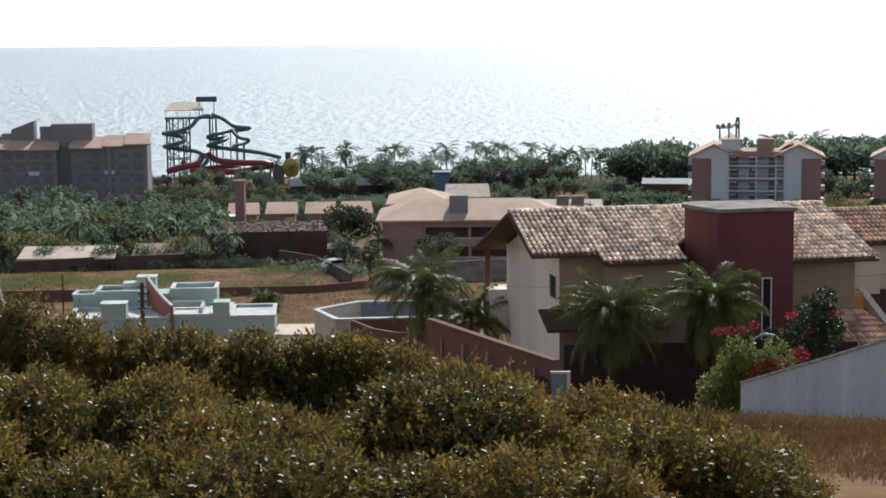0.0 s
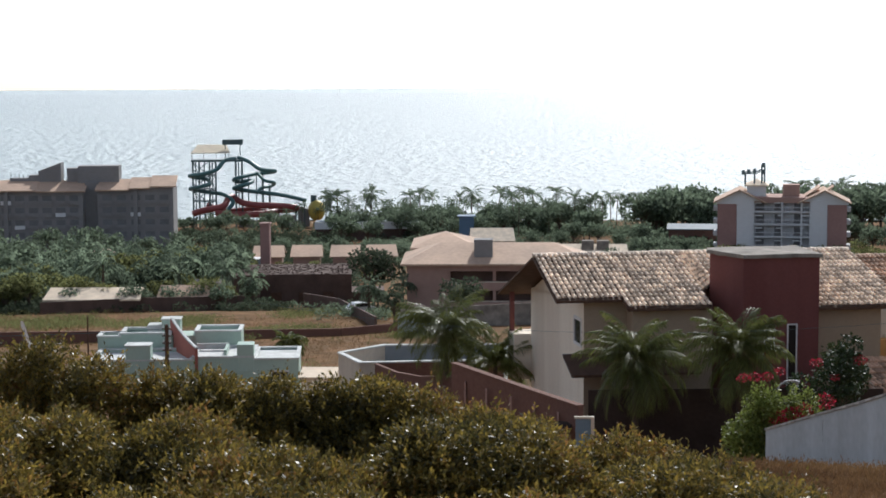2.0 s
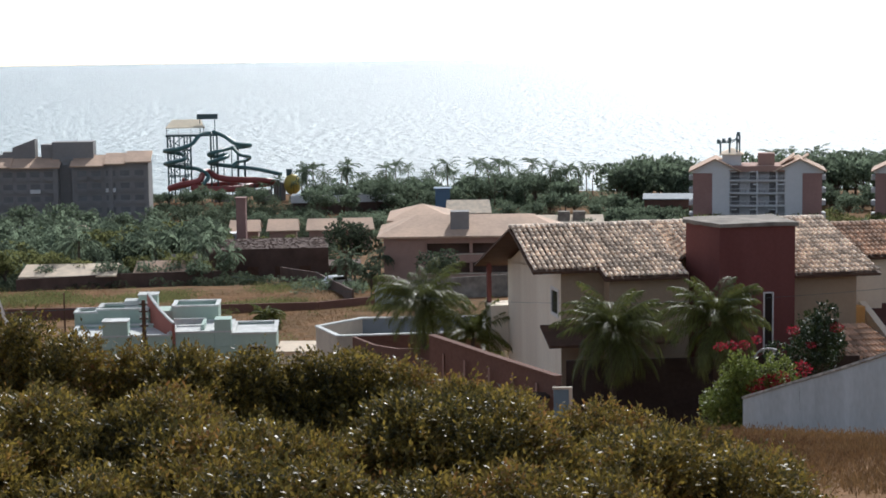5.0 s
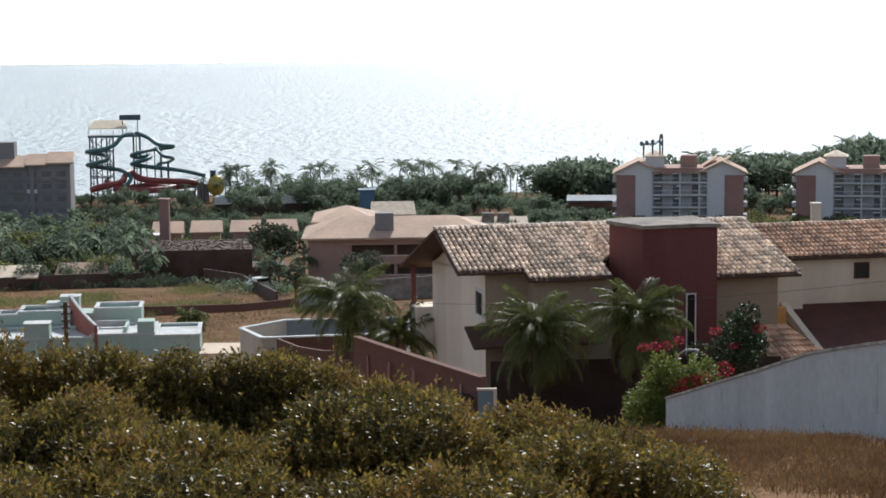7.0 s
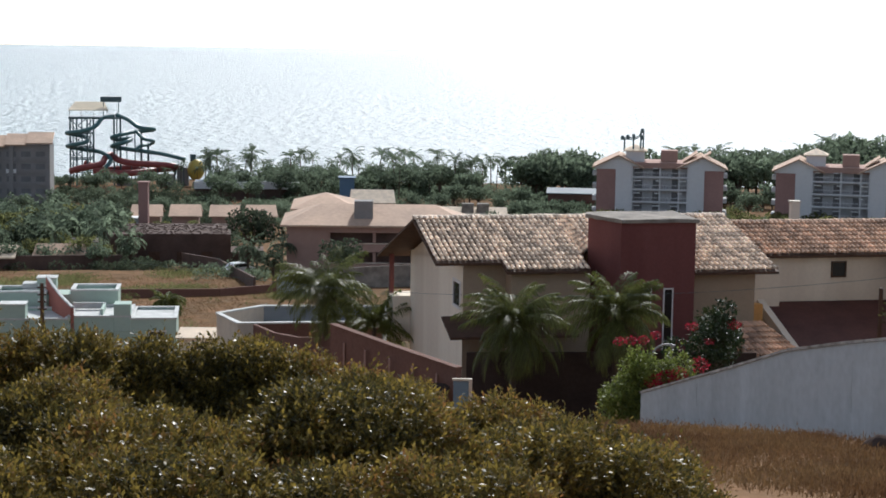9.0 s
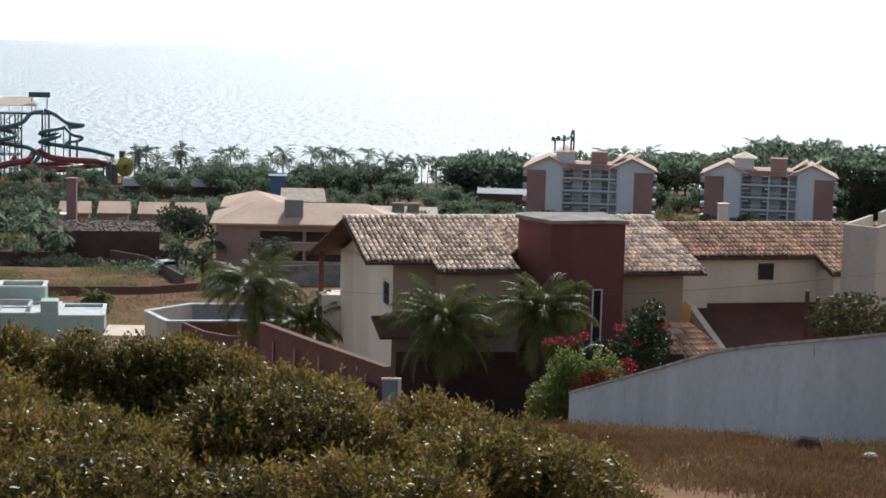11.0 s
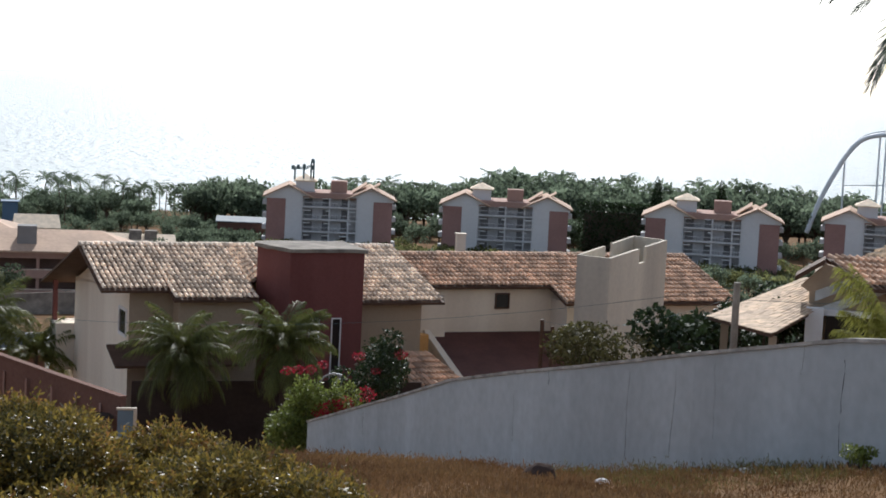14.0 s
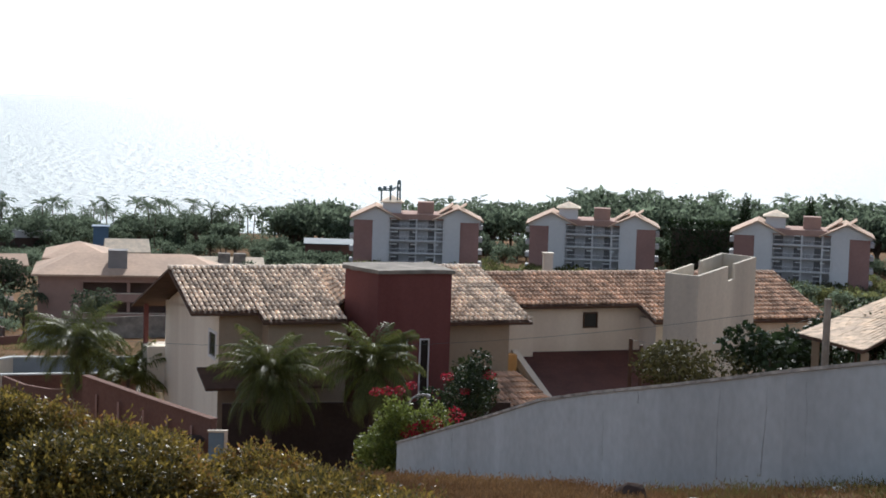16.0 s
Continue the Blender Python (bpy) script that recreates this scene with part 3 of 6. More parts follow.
# ---- the hotel by the water slides ----
def hotel():
    h = thing("hotel", pose(-107, 428, 5.5, 0, 0, 7), "long grey-brown four-storey hotel with tiled eaves", "hotel")
    boxp("block", -40, -2.8, 0, 12, -3, 14.2, M_HOTEL, h)
    boxp("block", 0.4, 18.5, 0, 12, -3, 14.6, M_HOTEL, h)
    boxp("stair_link", -2.8, 0.4, 2.5, 11, -3, 16.0, M_HOTEL, h)
    for x0, x1, z in ((-41, -22, 14.2), (-22, -14, 14.3), (-14, -2.4, 14.1), (0, 8, 14.3), (8, 13, 14.7), (13, 19.2, 15.1)):
        part("roof", slab(bmesh.new(), [(x0, -1.2, z), (x1, -1.2, z), (x1, 6, z + 2.2), (x0, 6, z + 2.2)], 0.3), M_TILE_FAR, h)
    wedge = prism(bmesh.new(), [(-14.2, 5), (-8.8, 5), (-8.8, 10), (-14.2, 10)], 15, [18.6, 20.6, 20.6, 18.6])
    part("roof_box", wedge, M_HOTEL, h, "wedge-topped water tank house")
    boxp("roof_box", -16.5, -14.2, 5, 9, 15, 17.6, M_HOTEL, h)
    boxp("roof_box", -21, -16.5, 5, 9, 14, 16.9, M_HOTEL, h)
    for k in range(5):
        boxp("roof_rail", -20.8 + k, -20.7 + k, 5, 5.1, 16.9, 17.9, M_STEEL, h)
    boxp("roof_box", -4.6, 5.2, 4, 10, 15, 19.8, M_HOTEL, h)
    boxp("roof_box", -7.4, -4.6, 5, 10, 15, 19.2, M_HOTEL, h)
    for x0, x1 in ((-39, -3.5), (1.0, 18)):
        for f in range(5):
            z = -0.5 + f * 2.95
            n = int((x1 - x0) / 3.2)
            for i in range(n):
                x = x0 + (i + 0.5) * (x1 - x0) / n
                w = new("window")
                w.parent = h
                boxp("pane", x - 1.1, x + 1.1, -0.05, 0.1, z, z + 1.7, M_PANE_FAR, w)
                boxp("balcony_rail", x - 1.2, x + 1.2, -0.5, -0.3, z - 0.5, z + 0.45, M_HOTEL if (i * 3 + f * 5) % 7 else M_APTWHITE, w)
        boxp("pier", x1 - 0.6, x1 + 0.5, -0.6, 1, -3, 14.3, M_HOTEL, h)
        boxp("pier", (x0 + x1) / 2 - 0.5, (x0 + x1) / 2 + 0.5, -0.6, 1, -3, 14.3, M_HOTEL, h)


hotel()


def tile_roofed_lodge():
    h = thing("lodge", pose(-12.06, 229.7, 16.5, 0, 0, 2), "three-storey pinkish lodge with tiled hip roof and cream balcony bands", "building")
    boxp("wall", -5.2, 0, 0.02, 14, -2, 7.0, M_PINK, h)
    boxp("wall", 0, 18, 1.6, 13.5, -2, 7.0, M_DARKWALL, h)
    for f in range(4):
        b = boxp("balcony_band", 0, 18, 0.0, 1.7, -1.6 + f * 2.5, -0.55 + f * 2.5, M_PINK if f else M_TAN, h, "cream balcony parapet")
        boxp("rail_top", 0, 18, -0.05, 0.12, -0.55 + f * 2.5, -0.45 + f * 2.5, M_CREAM, b)
    for x in (0.15, 6, 12, 17.7):
        boxp("pier", x - 0.2, x + 0.2, 0.3, 1.7, -2, 7, M_PINK, h)
    for c in ([(-6, -0.8, 6.9), (18.8, -0.8, 6.9), (14, 6.5, 9.0), (-1, 6.5, 9.0)], [(-6, 14.6, 6.9), (-6, -0.8, 6.9), (-1, 6.5, 9.0)], [(18.8, 14.6, 6.9), (-6, 14.6, 6.9), (-1, 6.5, 9.0), (14, 6.5, 9.0)], [(18.8, -0.8, 6.9), (18.8, 14.6, 6.9), (14, 6.5, 9.0)]):
        part("roof", slab(bmesh.new(), c, 0.25), M_TILE_FAR, h)
    boxp("chimney_block", 3.4, 5.8, 1.5, 4.0, 6.8, 9.8, M_HOTEL, h)
    boxp("wing", -4.4, 3.2, 15, 28, -2, 7.5, M_PINK, h)
    for c in ([(-5.3, 14.2, 7.5), (4.1, 14.2, 7.5), (-0.6, 21, 9.2)], [(-5.3, 28.8, 7.5), (-5.3, 14.2, 7.5), (-0.6, 21, 9.2)], [(4.1, 14.2, 7.5), (4.1, 28.8, 7.5), (-0.6, 21, 9.2)], [(4.1, 28.8, 7.5), (-5.3, 28.8, 7.5), (-0.6, 21, 9.2)]):
        part("roof", slab(bmesh.new(), c, 0.25), M_TILE_FAR, h)


tile_roofed_lodge()


# ---- leaves ----
def leaf_mesh(name, centres, normals_out, size, mat, parent, rnd, long=1.7, label="", droop=0.3, flat=0.0):
    """Folded pointed leaves, four corners each, at the given points."""
    n = len(centres)
    c = np.asarray(centres)
    d = rnd.normal(size=(n, 3)) * 0.75 + np.asarray(normals_out)
    d[:, 2] -= droop * 0.3
    d /= np.linalg.norm(d, axis=1)[:, None] + 1e-9
    o = np.asarray(normals_out, dtype=float)
    o = o / (np.linalg.norm(o, axis=1)[:, None] + 1e-9)
    if flat:
        d = d - o * (np.sum(d * o, axis=1)[:, None] * flat) + rnd.normal(size=(n, 3)) * 0.15
        d /= np.linalg.norm(d, axis=1)[:, None] + 1e-9
    s = np.cross(d, rnd.normal(size=(n, 3)) * (1 - flat * 0.75) + o * flat)
    s /= np.linalg.norm(s, axis=1)[:, None] + 1e-9
    k = (size * rnd.uniform(0.6, 1.3, n))[:, None]
    up = np.cross(s, d)
    p0 = c
    p1 = c + d * k * long * 0.5 + s * k * 0.5 + up * k * 0.12
    p2 = c + d * k * long
    p3 = c + d * k * long * 0.5 - s * k * 0.5 + up * k * 0.12
    verts = np.stack([p0, p1, p2, p3], 1).reshape(-1, 3)
    me = bpy.data.meshes.new(name)
    me.vertices.add(4 * n)
    me.vertices.foreach_set("co", verts.astype(np.float32).ravel())
    me.loops.add(4 * n)
    me.loops.foreach_set("vertex_index", np.arange(4 * n, dtype=np.int32))
    me.polygons.add(n)
    me.polygons.foreach_set("loop_start", np.arange(0, 4 * n, 4, dtype=np.int32))
    me.update(calc_edges=True)
    return link(name, me, mat, parent, label)


def blob_points(blobs, density, rnd):
    """Points in the shells of ellipsoids, and the way outwards."""
    pts, out = [], []
    for (bx, by, bz), (rx, ry, rz) in blobs:
        n = int(density * (rx * ry + ry * rz + rx * rz) * 4.2)
        v = rnd.normal(size=(n, 3))
        v /= np.linalg.norm(v, axis=1)[:, None]
        r = rnd.uniform(0.7, 1.08, n)
        pts.append(np.array((bx, by, bz)) + v * r[:, None] * np.array((rx, ry, rz)))
        out.append(v)
    return np.concatenate(pts), np.concatenate(out)


def tree(height, width, mat, seed, size, density, label, category="tree", group=""):
    rnd = np.random.default_rng(seed)
    t = thing("tree", pose(0, 0, 0), label, category, group)
    bm = bmesh.new()
    tube(bm, [(0, 0, -0.5), (0.1, 0, height * 0.3), (0.0, 0.1, height * 0.6)], [height * 0.03, height * 0.022, height * 0.01], 7)
    blobs = []
    k = 9
    for i in range(k):
        a = i * 2.4 + rnd.uniform(-0.4, 0.4)
        r = width * 0.5 * rnd.uniform(0.25, 0.72)
        c = (math.cos(a) * r, math.sin(a) * r, height * rnd.uniform(0.5, 0.86))
        w = width * rnd.uniform(0.16, 0.27)
        blobs.append((c, (w, w, w * rnd.uniform(0.6, 0.9))))
        tube(bm, [(0, 0, height * rnd.uniform(0.2, 0.42)), (c[0] * 0.5, c[1] * 0.5, height * 0.5), c], [height * 0.014, height * 0.01, height * 0.004], 5)
    part("trunk", bm, M_BARK, t)
    p, o = blob_points(blobs, density, rnd)
    leaf_mesh("crown", p, o, size, mat, t, rnd, flat=0.6)
    return t


def palm(height, frond, count, leaflets, seed, label, group="", lean=0.06, width=0.05, mat=None, low=-0.5, high=1.35, aims=(), arc=(0.0, 6.283), wind=0.12, hang=(0.45, 0.95)):
    """A feather palm: arching fronds with hanging leaflets; aims: fronds of their own way, rise, bend and length."""
    rnd = np.random.default_rng(seed)
    t = thing("palm_tree", pose(0, 0, 0), label, "palm", group)
    bm = bmesh.new()
    tilt = rnd.uniform(-1, 1) * lean * height
    pts = [(tilt * (i / 6) ** 2, 0, -0.4 + (height + 0.4) * i / 6) for i in range(7)]
    tube(bm, pts, [0.2 - 0.012 * i * 1.2 for i in range(7)], 8)
    part("trunk", bm, M_BARK, t)
    top = np.array(pts[-1])
    up = np.array((0.0, 0.0, 1.0))
    verts, faces = [], []
    ways = list(aims)
    for i in range(count):
        a = arc[0] + (i * 2.399 + rnd.uniform(-0.3, 0.3)) % (arc[1] - arc[0])
        ways.append((a, low + (high - low) * rnd.uniform(0, 1) ** 0.8, rnd.uniform(0.9, 1.75), frond * rnd.uniform(0.8, 1.12)))
    for a, rise, bend, ln in ways:
        out = np.array((math.cos(a) + wind, math.sin(a), 0))
        out /= np.linalg.norm(out)
        side = np.array((-out[1], out[0], 0))
        twist = rnd.uniform(-0.5, 0.5)
        p = top.copy()
        for k in range(leaflets):
            f = (k + 0.5) / leaflets
            e = rise - bend * f ** 1.15
            tan = out * math.cos(e) + up * math.sin(e)
            q = p + tan * ln / leaflets
            w = 0.03 * (1.25 - f) * max(1, width / 0.05)
            i = len(verts)
            verts += [p - side * w, p + side * w, q + side * w, q - side * w]
            faces.append((i, i + 1, i + 2, i + 3))
            reach = ln * 0.31 * math.sin(math.pi * (0.14 + 0.76 * f)) * rnd.uniform(0.85, 1.1)
            if f > 0.12:
                for sg in (-1, 1):
                    d = side * (sg * (0.8 - 0.35 * f)) + tan * (0.45 + 0.45 * f) + up * (0.16 + sg * twist * 0.4 + rnd.uniform(-0.12, 0.12))
                    fall = up * (-reach * rnd.uniform(*hang))
                    mid, tip = q + d * reach * 0.5 + fall * 0.28, q + d * reach * 0.9 + fall
                    i = len(verts)
                    verts += [q, mid - tan * width, tip, mid + tan * width]
                    faces.append((i, i + 1, i + 2, i + 3))
            p = q
    raw("crown", verts, faces, mat or M_LEAF_PALM, t)
    return t


def put(ob, x, y, z=None, s=1.0, turn=0.0, dz=0.0):
    """Sets a thing on the ground."""
    zz = ground_z(x, y) if z is None else z
    ob.matrix_basis = Matrix.Translation((x, y, zz + dz)) @ Matrix.Rotation(turn, 4, "Z") @ Matrix.Scale(s, 4)
    return ob


def copies(kinds, spots, rnd):
    for i, (x, y, s) in enumerate(spots):
        k = kinds[int(rnd.integers(len(kinds)))]
        c = copy_thing(k, pose(0, 0, 0))
        put(c, x, y, s=s, turn=float(rnd.uniform(0, 6.28)))


# ---- the shrubs before the camera ----
def leaf_quads(name, c, d, n, length, mat, parent):
    """Small pointed leaves at c along d, with the blade across n."""
    s = np.cross(d, n)
    s /= np.linalg.norm(s, axis=1)[:, None] + 1e-9
    up = np.cross(s, d)
    k = length[:, None]
    mid = c + d * k * 0.5
    verts = np.stack([c, mid + s * k * 0.21 + up * k * 0.07, c + d * k, mid - s * k * 0.21 + up * k * 0.07], 1).reshape(-1, 3)
    m = len(c)
    me = bpy.data.meshes.new(name)
    me.vertices.add(4 * m)
    me.vertices.foreach_set("co", verts.astype(np.float32).ravel())
    me.loops.add(4 * m)
    me.loops.foreach_set("vertex_index", np.arange(4 * m, dtype=np.int32))
    me.polygons.add(m)
    me.polygons.foreach_set("loop_start", np.arange(0, 4 * m, 4, dtype=np.int32))
    me.update(calc_edges=True)
    return link(name, me, mat, parent)


def unit(v):
    return v / (np.linalg.norm(v, axis=1)[:, None] + 1e-9)


def shrub(x, y, top, rx, ry, seed, label):
    """Leafy sprigs over a heap of rounded lumps on a woody frame."""
    rnd = np.random.default_rng(seed)
    z = ground_z(x, y)
    t = thing("shrub", pose(x, y, z), label, "shrub", "shrubs on the dry slope")
    h = top - z
    bm = bmesh.new()
    lumps = [((0, 0, h * 0.4), (rx * 0.72, ry * 0.72, h * 0.5))]
    for i in range(8):
        a = i * 2.4 + rnd.uniform(-0.5, 0.5)
        r = 0.1 if i == 0 else rnd.uniform(0.35, 1.0)
        w = rnd.uniform(0.11, 0.31)
        c = (math.cos(a) * r * rx * 0.85, math.sin(a) * r * ry * 0.8, (h - w - 0.08) if i == 0 else h * (0.72 - 0.42 * r * r) + rnd.uniform(-0.14, 0.17))
        lumps.append((c, (w * 1.15, w * 1.15, w)))
        tube(bm, [(c[0] * 0.15, c[1] * 0.15, -0.1), (c[0] * 0.6, c[1] * 0.6, c[2] * 0.5), c], [0.03, 0.018, 0.006], 5)
    part("woody_frame", bm, M_BARK, t)
    base, way = [], []
    for c, r in lumps:
        m = int(420 * 4.2 * (r[0] * r[1] + r[1] * r[2] + r[0] * r[2]))
        v = unit(rnd.normal(size=(m, 3)))
        base.append(np.array(c) + v * np.array(r) * rnd.uniform(0.78, 1.0, m)[:, None])
        way.append(v)
    base, v = np.concatenate(base), np.concatenate(way)
    m, per = len(base), 9
    stem = unit(v * 0.75 + np.array((0, 0, 0.55)) + rnd.normal(size=(m, 3)) * 0.35)
    ln = rnd.uniform(0.05, 0.15, m) * np.where(rnd.random(m) > 0.96, 1.9, 1.0)
    across = unit(np.cross(stem, rnd.normal(size=(m, 3))))
    other = np.cross(stem, across)
    c, d, n, k = [], [], [], []
    for j in range(per):
        a = j * 2.4
        rad = across * math.cos(a) + other * math.sin(a)
        c.append(base + stem * (ln * (j + 0.5) / per)[:, None])
        d.append(unit(rad * 0.8 + stem * (0.35 + 0.09 * j) + rnd.normal(size=(m, 3)) * 0.2))
        n.append(unit(stem + rnd.normal(size=(m, 3)) * 0.35))
        k.append(rnd.uniform(0.03, 0.055, m))
    c, d, n, k = np.concatenate(c), np.concatenate(d), np.concatenate(n), np.concatenate(k)
    keep = c[:, 2] > 0.0
    leaf_quads("foliage", c[keep], d[keep], n[keep], k[keep], M_LEAF_BUSH, t)


SHRUB = "dense olive and rust-tinged shrub with small glossy leaves"
# along the slope: the row behind, the row before it, and low growth between
for k, (x, y, top, rx, ry) in enumerate((
        (-5.0, 15.3, 45.62, 0.7, 0.7), (-4.35, 15.2, 45.74, 0.55, 0.7), (-3.8, 14.9, 45.62, 0.5, 0.6), (-3.3, 15.2, 45.5, 0.5, 0.7), (-2.8, 15.0, 45.49, 0.5, 0.6), (-2.3, 15.2, 45.43, 0.5, 0.7), (-1.85, 15.3, 45.38, 0.5, 0.7), (-1.4, 15.2, 45.37, 0.5, 0.65), (-1.0, 15.1, 45.34, 0.45, 0.6),
        (-0.55, 14.6, 45.24, 0.5, 0.6), (-0.15, 14.7, 45.16, 0.45, 0.6), (0.3, 14.6, 44.92, 0.45, 0.6), (0.72, 14.5, 44.86, 0.45, 0.5), (1.05, 14.5, 44.76, 0.4, 0.5), (1.4, 14.4, 44.55, 0.4, 0.5),
        (-3.9, 11.8, 45.78, 0.6, 0.7), (-3.2, 11.6, 45.76, 0.5, 0.6), (-2.6, 11.7, 45.66, 0.45, 0.6), (-2.0, 11.4, 45.4, 0.45, 0.6), (-1.4, 11.5, 45.46, 0.45, 0.55), (-0.8, 11.6, 45.56, 0.5, 0.6), (-0.3, 11.8, 45.46, 0.45, 0.6), (0.25, 11.7, 45.3, 0.45, 0.6), (0.8, 11.8, 45.24, 0.45, 0.55), (1.25, 12.1, 45.1, 0.4, 0.5),
        (-4.4, 13.4, 45.5, 0.7, 0.7), (-3.5, 13.3, 45.25, 0.6, 0.6), (-2.6, 13.3, 45.05, 0.6, 0.6), (-1.7, 13.3, 44.95, 0.6, 0.6), (-0.8, 13.3, 45.1, 0.6, 0.6), (0.1, 13.2, 45.0, 0.55, 0.6), (0.9, 13.2, 44.9, 0.5, 0.55), (1.6, 13.3, 44.7, 0.4, 0.5),
        (-3.4, 10.5, 45.5, 0.5, 0.5), (-2.4, 10.4, 45.3, 0.5, 0.5), (-1.4, 10.4, 45.25, 0.5, 0.5), (-0.4, 10.5, 45.25, 0.5, 0.5), (0.5, 10.7, 45.12, 0.5, 0.5), (1.9, 14.0, 44.4, 0.35, 0.4), (2.15, 14.8, 44.15, 0.3, 0.35))):
    shrub(x, y, top, rx, ry, 40 + k, SHRUB)


# ---- garden walls by the house ----
def wall_run(name, pts, mat, thick, label, cap=None, depth=2.5):
    w = thing(name, pose(0, 0, 0), label, "wall", kind="structure")
    bm, cp = bmesh.new(), bmesh.new()
    for (x0, y0, z0), (x1, y1, z1) in zip(pts, pts[1:]):
        d = Vector((x1 - x0, y1 - y0, 0)).normalized()
        n = Vector((-d.y, d.x, 0)) * thick / 2
        prism(bm, [(x0 - n.x, y0 - n.y), (x1 - n.x, y1 - n.y), (x1 + n.x, y1 + n.y), (x0 + n.x, y0 + n.y)], min(ground_z(x0, y0), ground_z(x1, y1)) - 0.5, [z0, z1, z1, z0])
        if cap:
            n = n * 1.4
            slab(cp, [(x0 - n.x, y0 - n.y, z0 + 0.06), (x1 - n.x, y1 - n.y, z1 + 0.06), (x1 + n.x, y1 + n.y, z1 + 0.06), (x0 + n.x, y0 + n.y, z0 + 0.06)], 0.056)
    part("wall_body", bm, mat, w)
    if cap:
        part("coping", cp, cap, w)
    else:
        cp.free()
    return w


# the first wall's dark colour paints in the shade behind the palms
wall_run("garden_wall", [(2.15, 82.6, 33.3), (6.8, 82.2, 33.45), (11.2, 81.2, 33.7), (15.0, 79.5, 34.0)], M_GARDEN, 0.15, "garden wall with the shade under the palms put into its dark brown")
brick = wall_run("garden_wall", [(-3.53, 71.9, 36.25), (-0.95, 67.8, 36.1), (1.38, 63.4, 36.12)], M_BRICKWALL, 0.22, "rough red-brown brick wall with crumbling render", M_BRICKWALL)
for f in (0.12, 0.3, 0.5, 0.68, 0.86):
    x, y = -3.53 + 4.9 * f, 71.9 - 8.5 * f
    boxp("pilaster", x - 0.13, x - 0.06, y - 0.13, y - 0.02, ground_z(x, y) - 0.3, 35.7, M_PINK, brick)
wall_run("garden_wall", [(-9.95, 107.3, 30.45), (-8.5, 104.5, 30.42), (-6.9, 102.0, 30.6), (-4.2, 98.0, 31.3)], M_BRICKWALL, 0.2, "weathered red-brown yard wall")


def gate():
    x, y, b = 1.42, 62.6, ground_z(1.42, 62.6)
    g = thing("gate", pose(x, y, b), "white-framed pale blue metal gate beside a brick wall", "gate")
    boxp("jamb", 0.3, 0.42, -0.1, 0.1, -0.4, 35.92 - b, M_CREAM_OLD, g)
    boxp("lintel", -0.28, 0.3, -0.08, 0.08, 35.85 - b, 35.92 - b, M_CREAM_OLD, g)
    boxp("gate_leaf", -0.24, 0.3, -0.03, 0.03, -0.2, 35.83 - b, material("pale_blue_metal", (0.15, 0.22, 0.28), 0.5, 0.1, 1, 8, 0.05), g)
    p = thing("lean_to", pose(0.1, 63.6, ground_z(0.1, 63.6)), "low dark lean-to roof against the brick wall", "shelter")
    zz = 35.15 - ground_z(0.1, 63.6)
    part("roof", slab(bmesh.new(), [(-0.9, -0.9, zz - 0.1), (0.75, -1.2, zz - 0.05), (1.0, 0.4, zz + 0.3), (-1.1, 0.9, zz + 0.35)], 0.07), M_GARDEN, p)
    boxp("post", -0.8, -0.7, -0.8, -0.7, -0.3, zz - 0.1, M_WOOD, p)
    boxp("post", 0.6, 0.7, -1.05, -0.95, -0.3, zz - 0.1, M_WOOD, p)


gate()


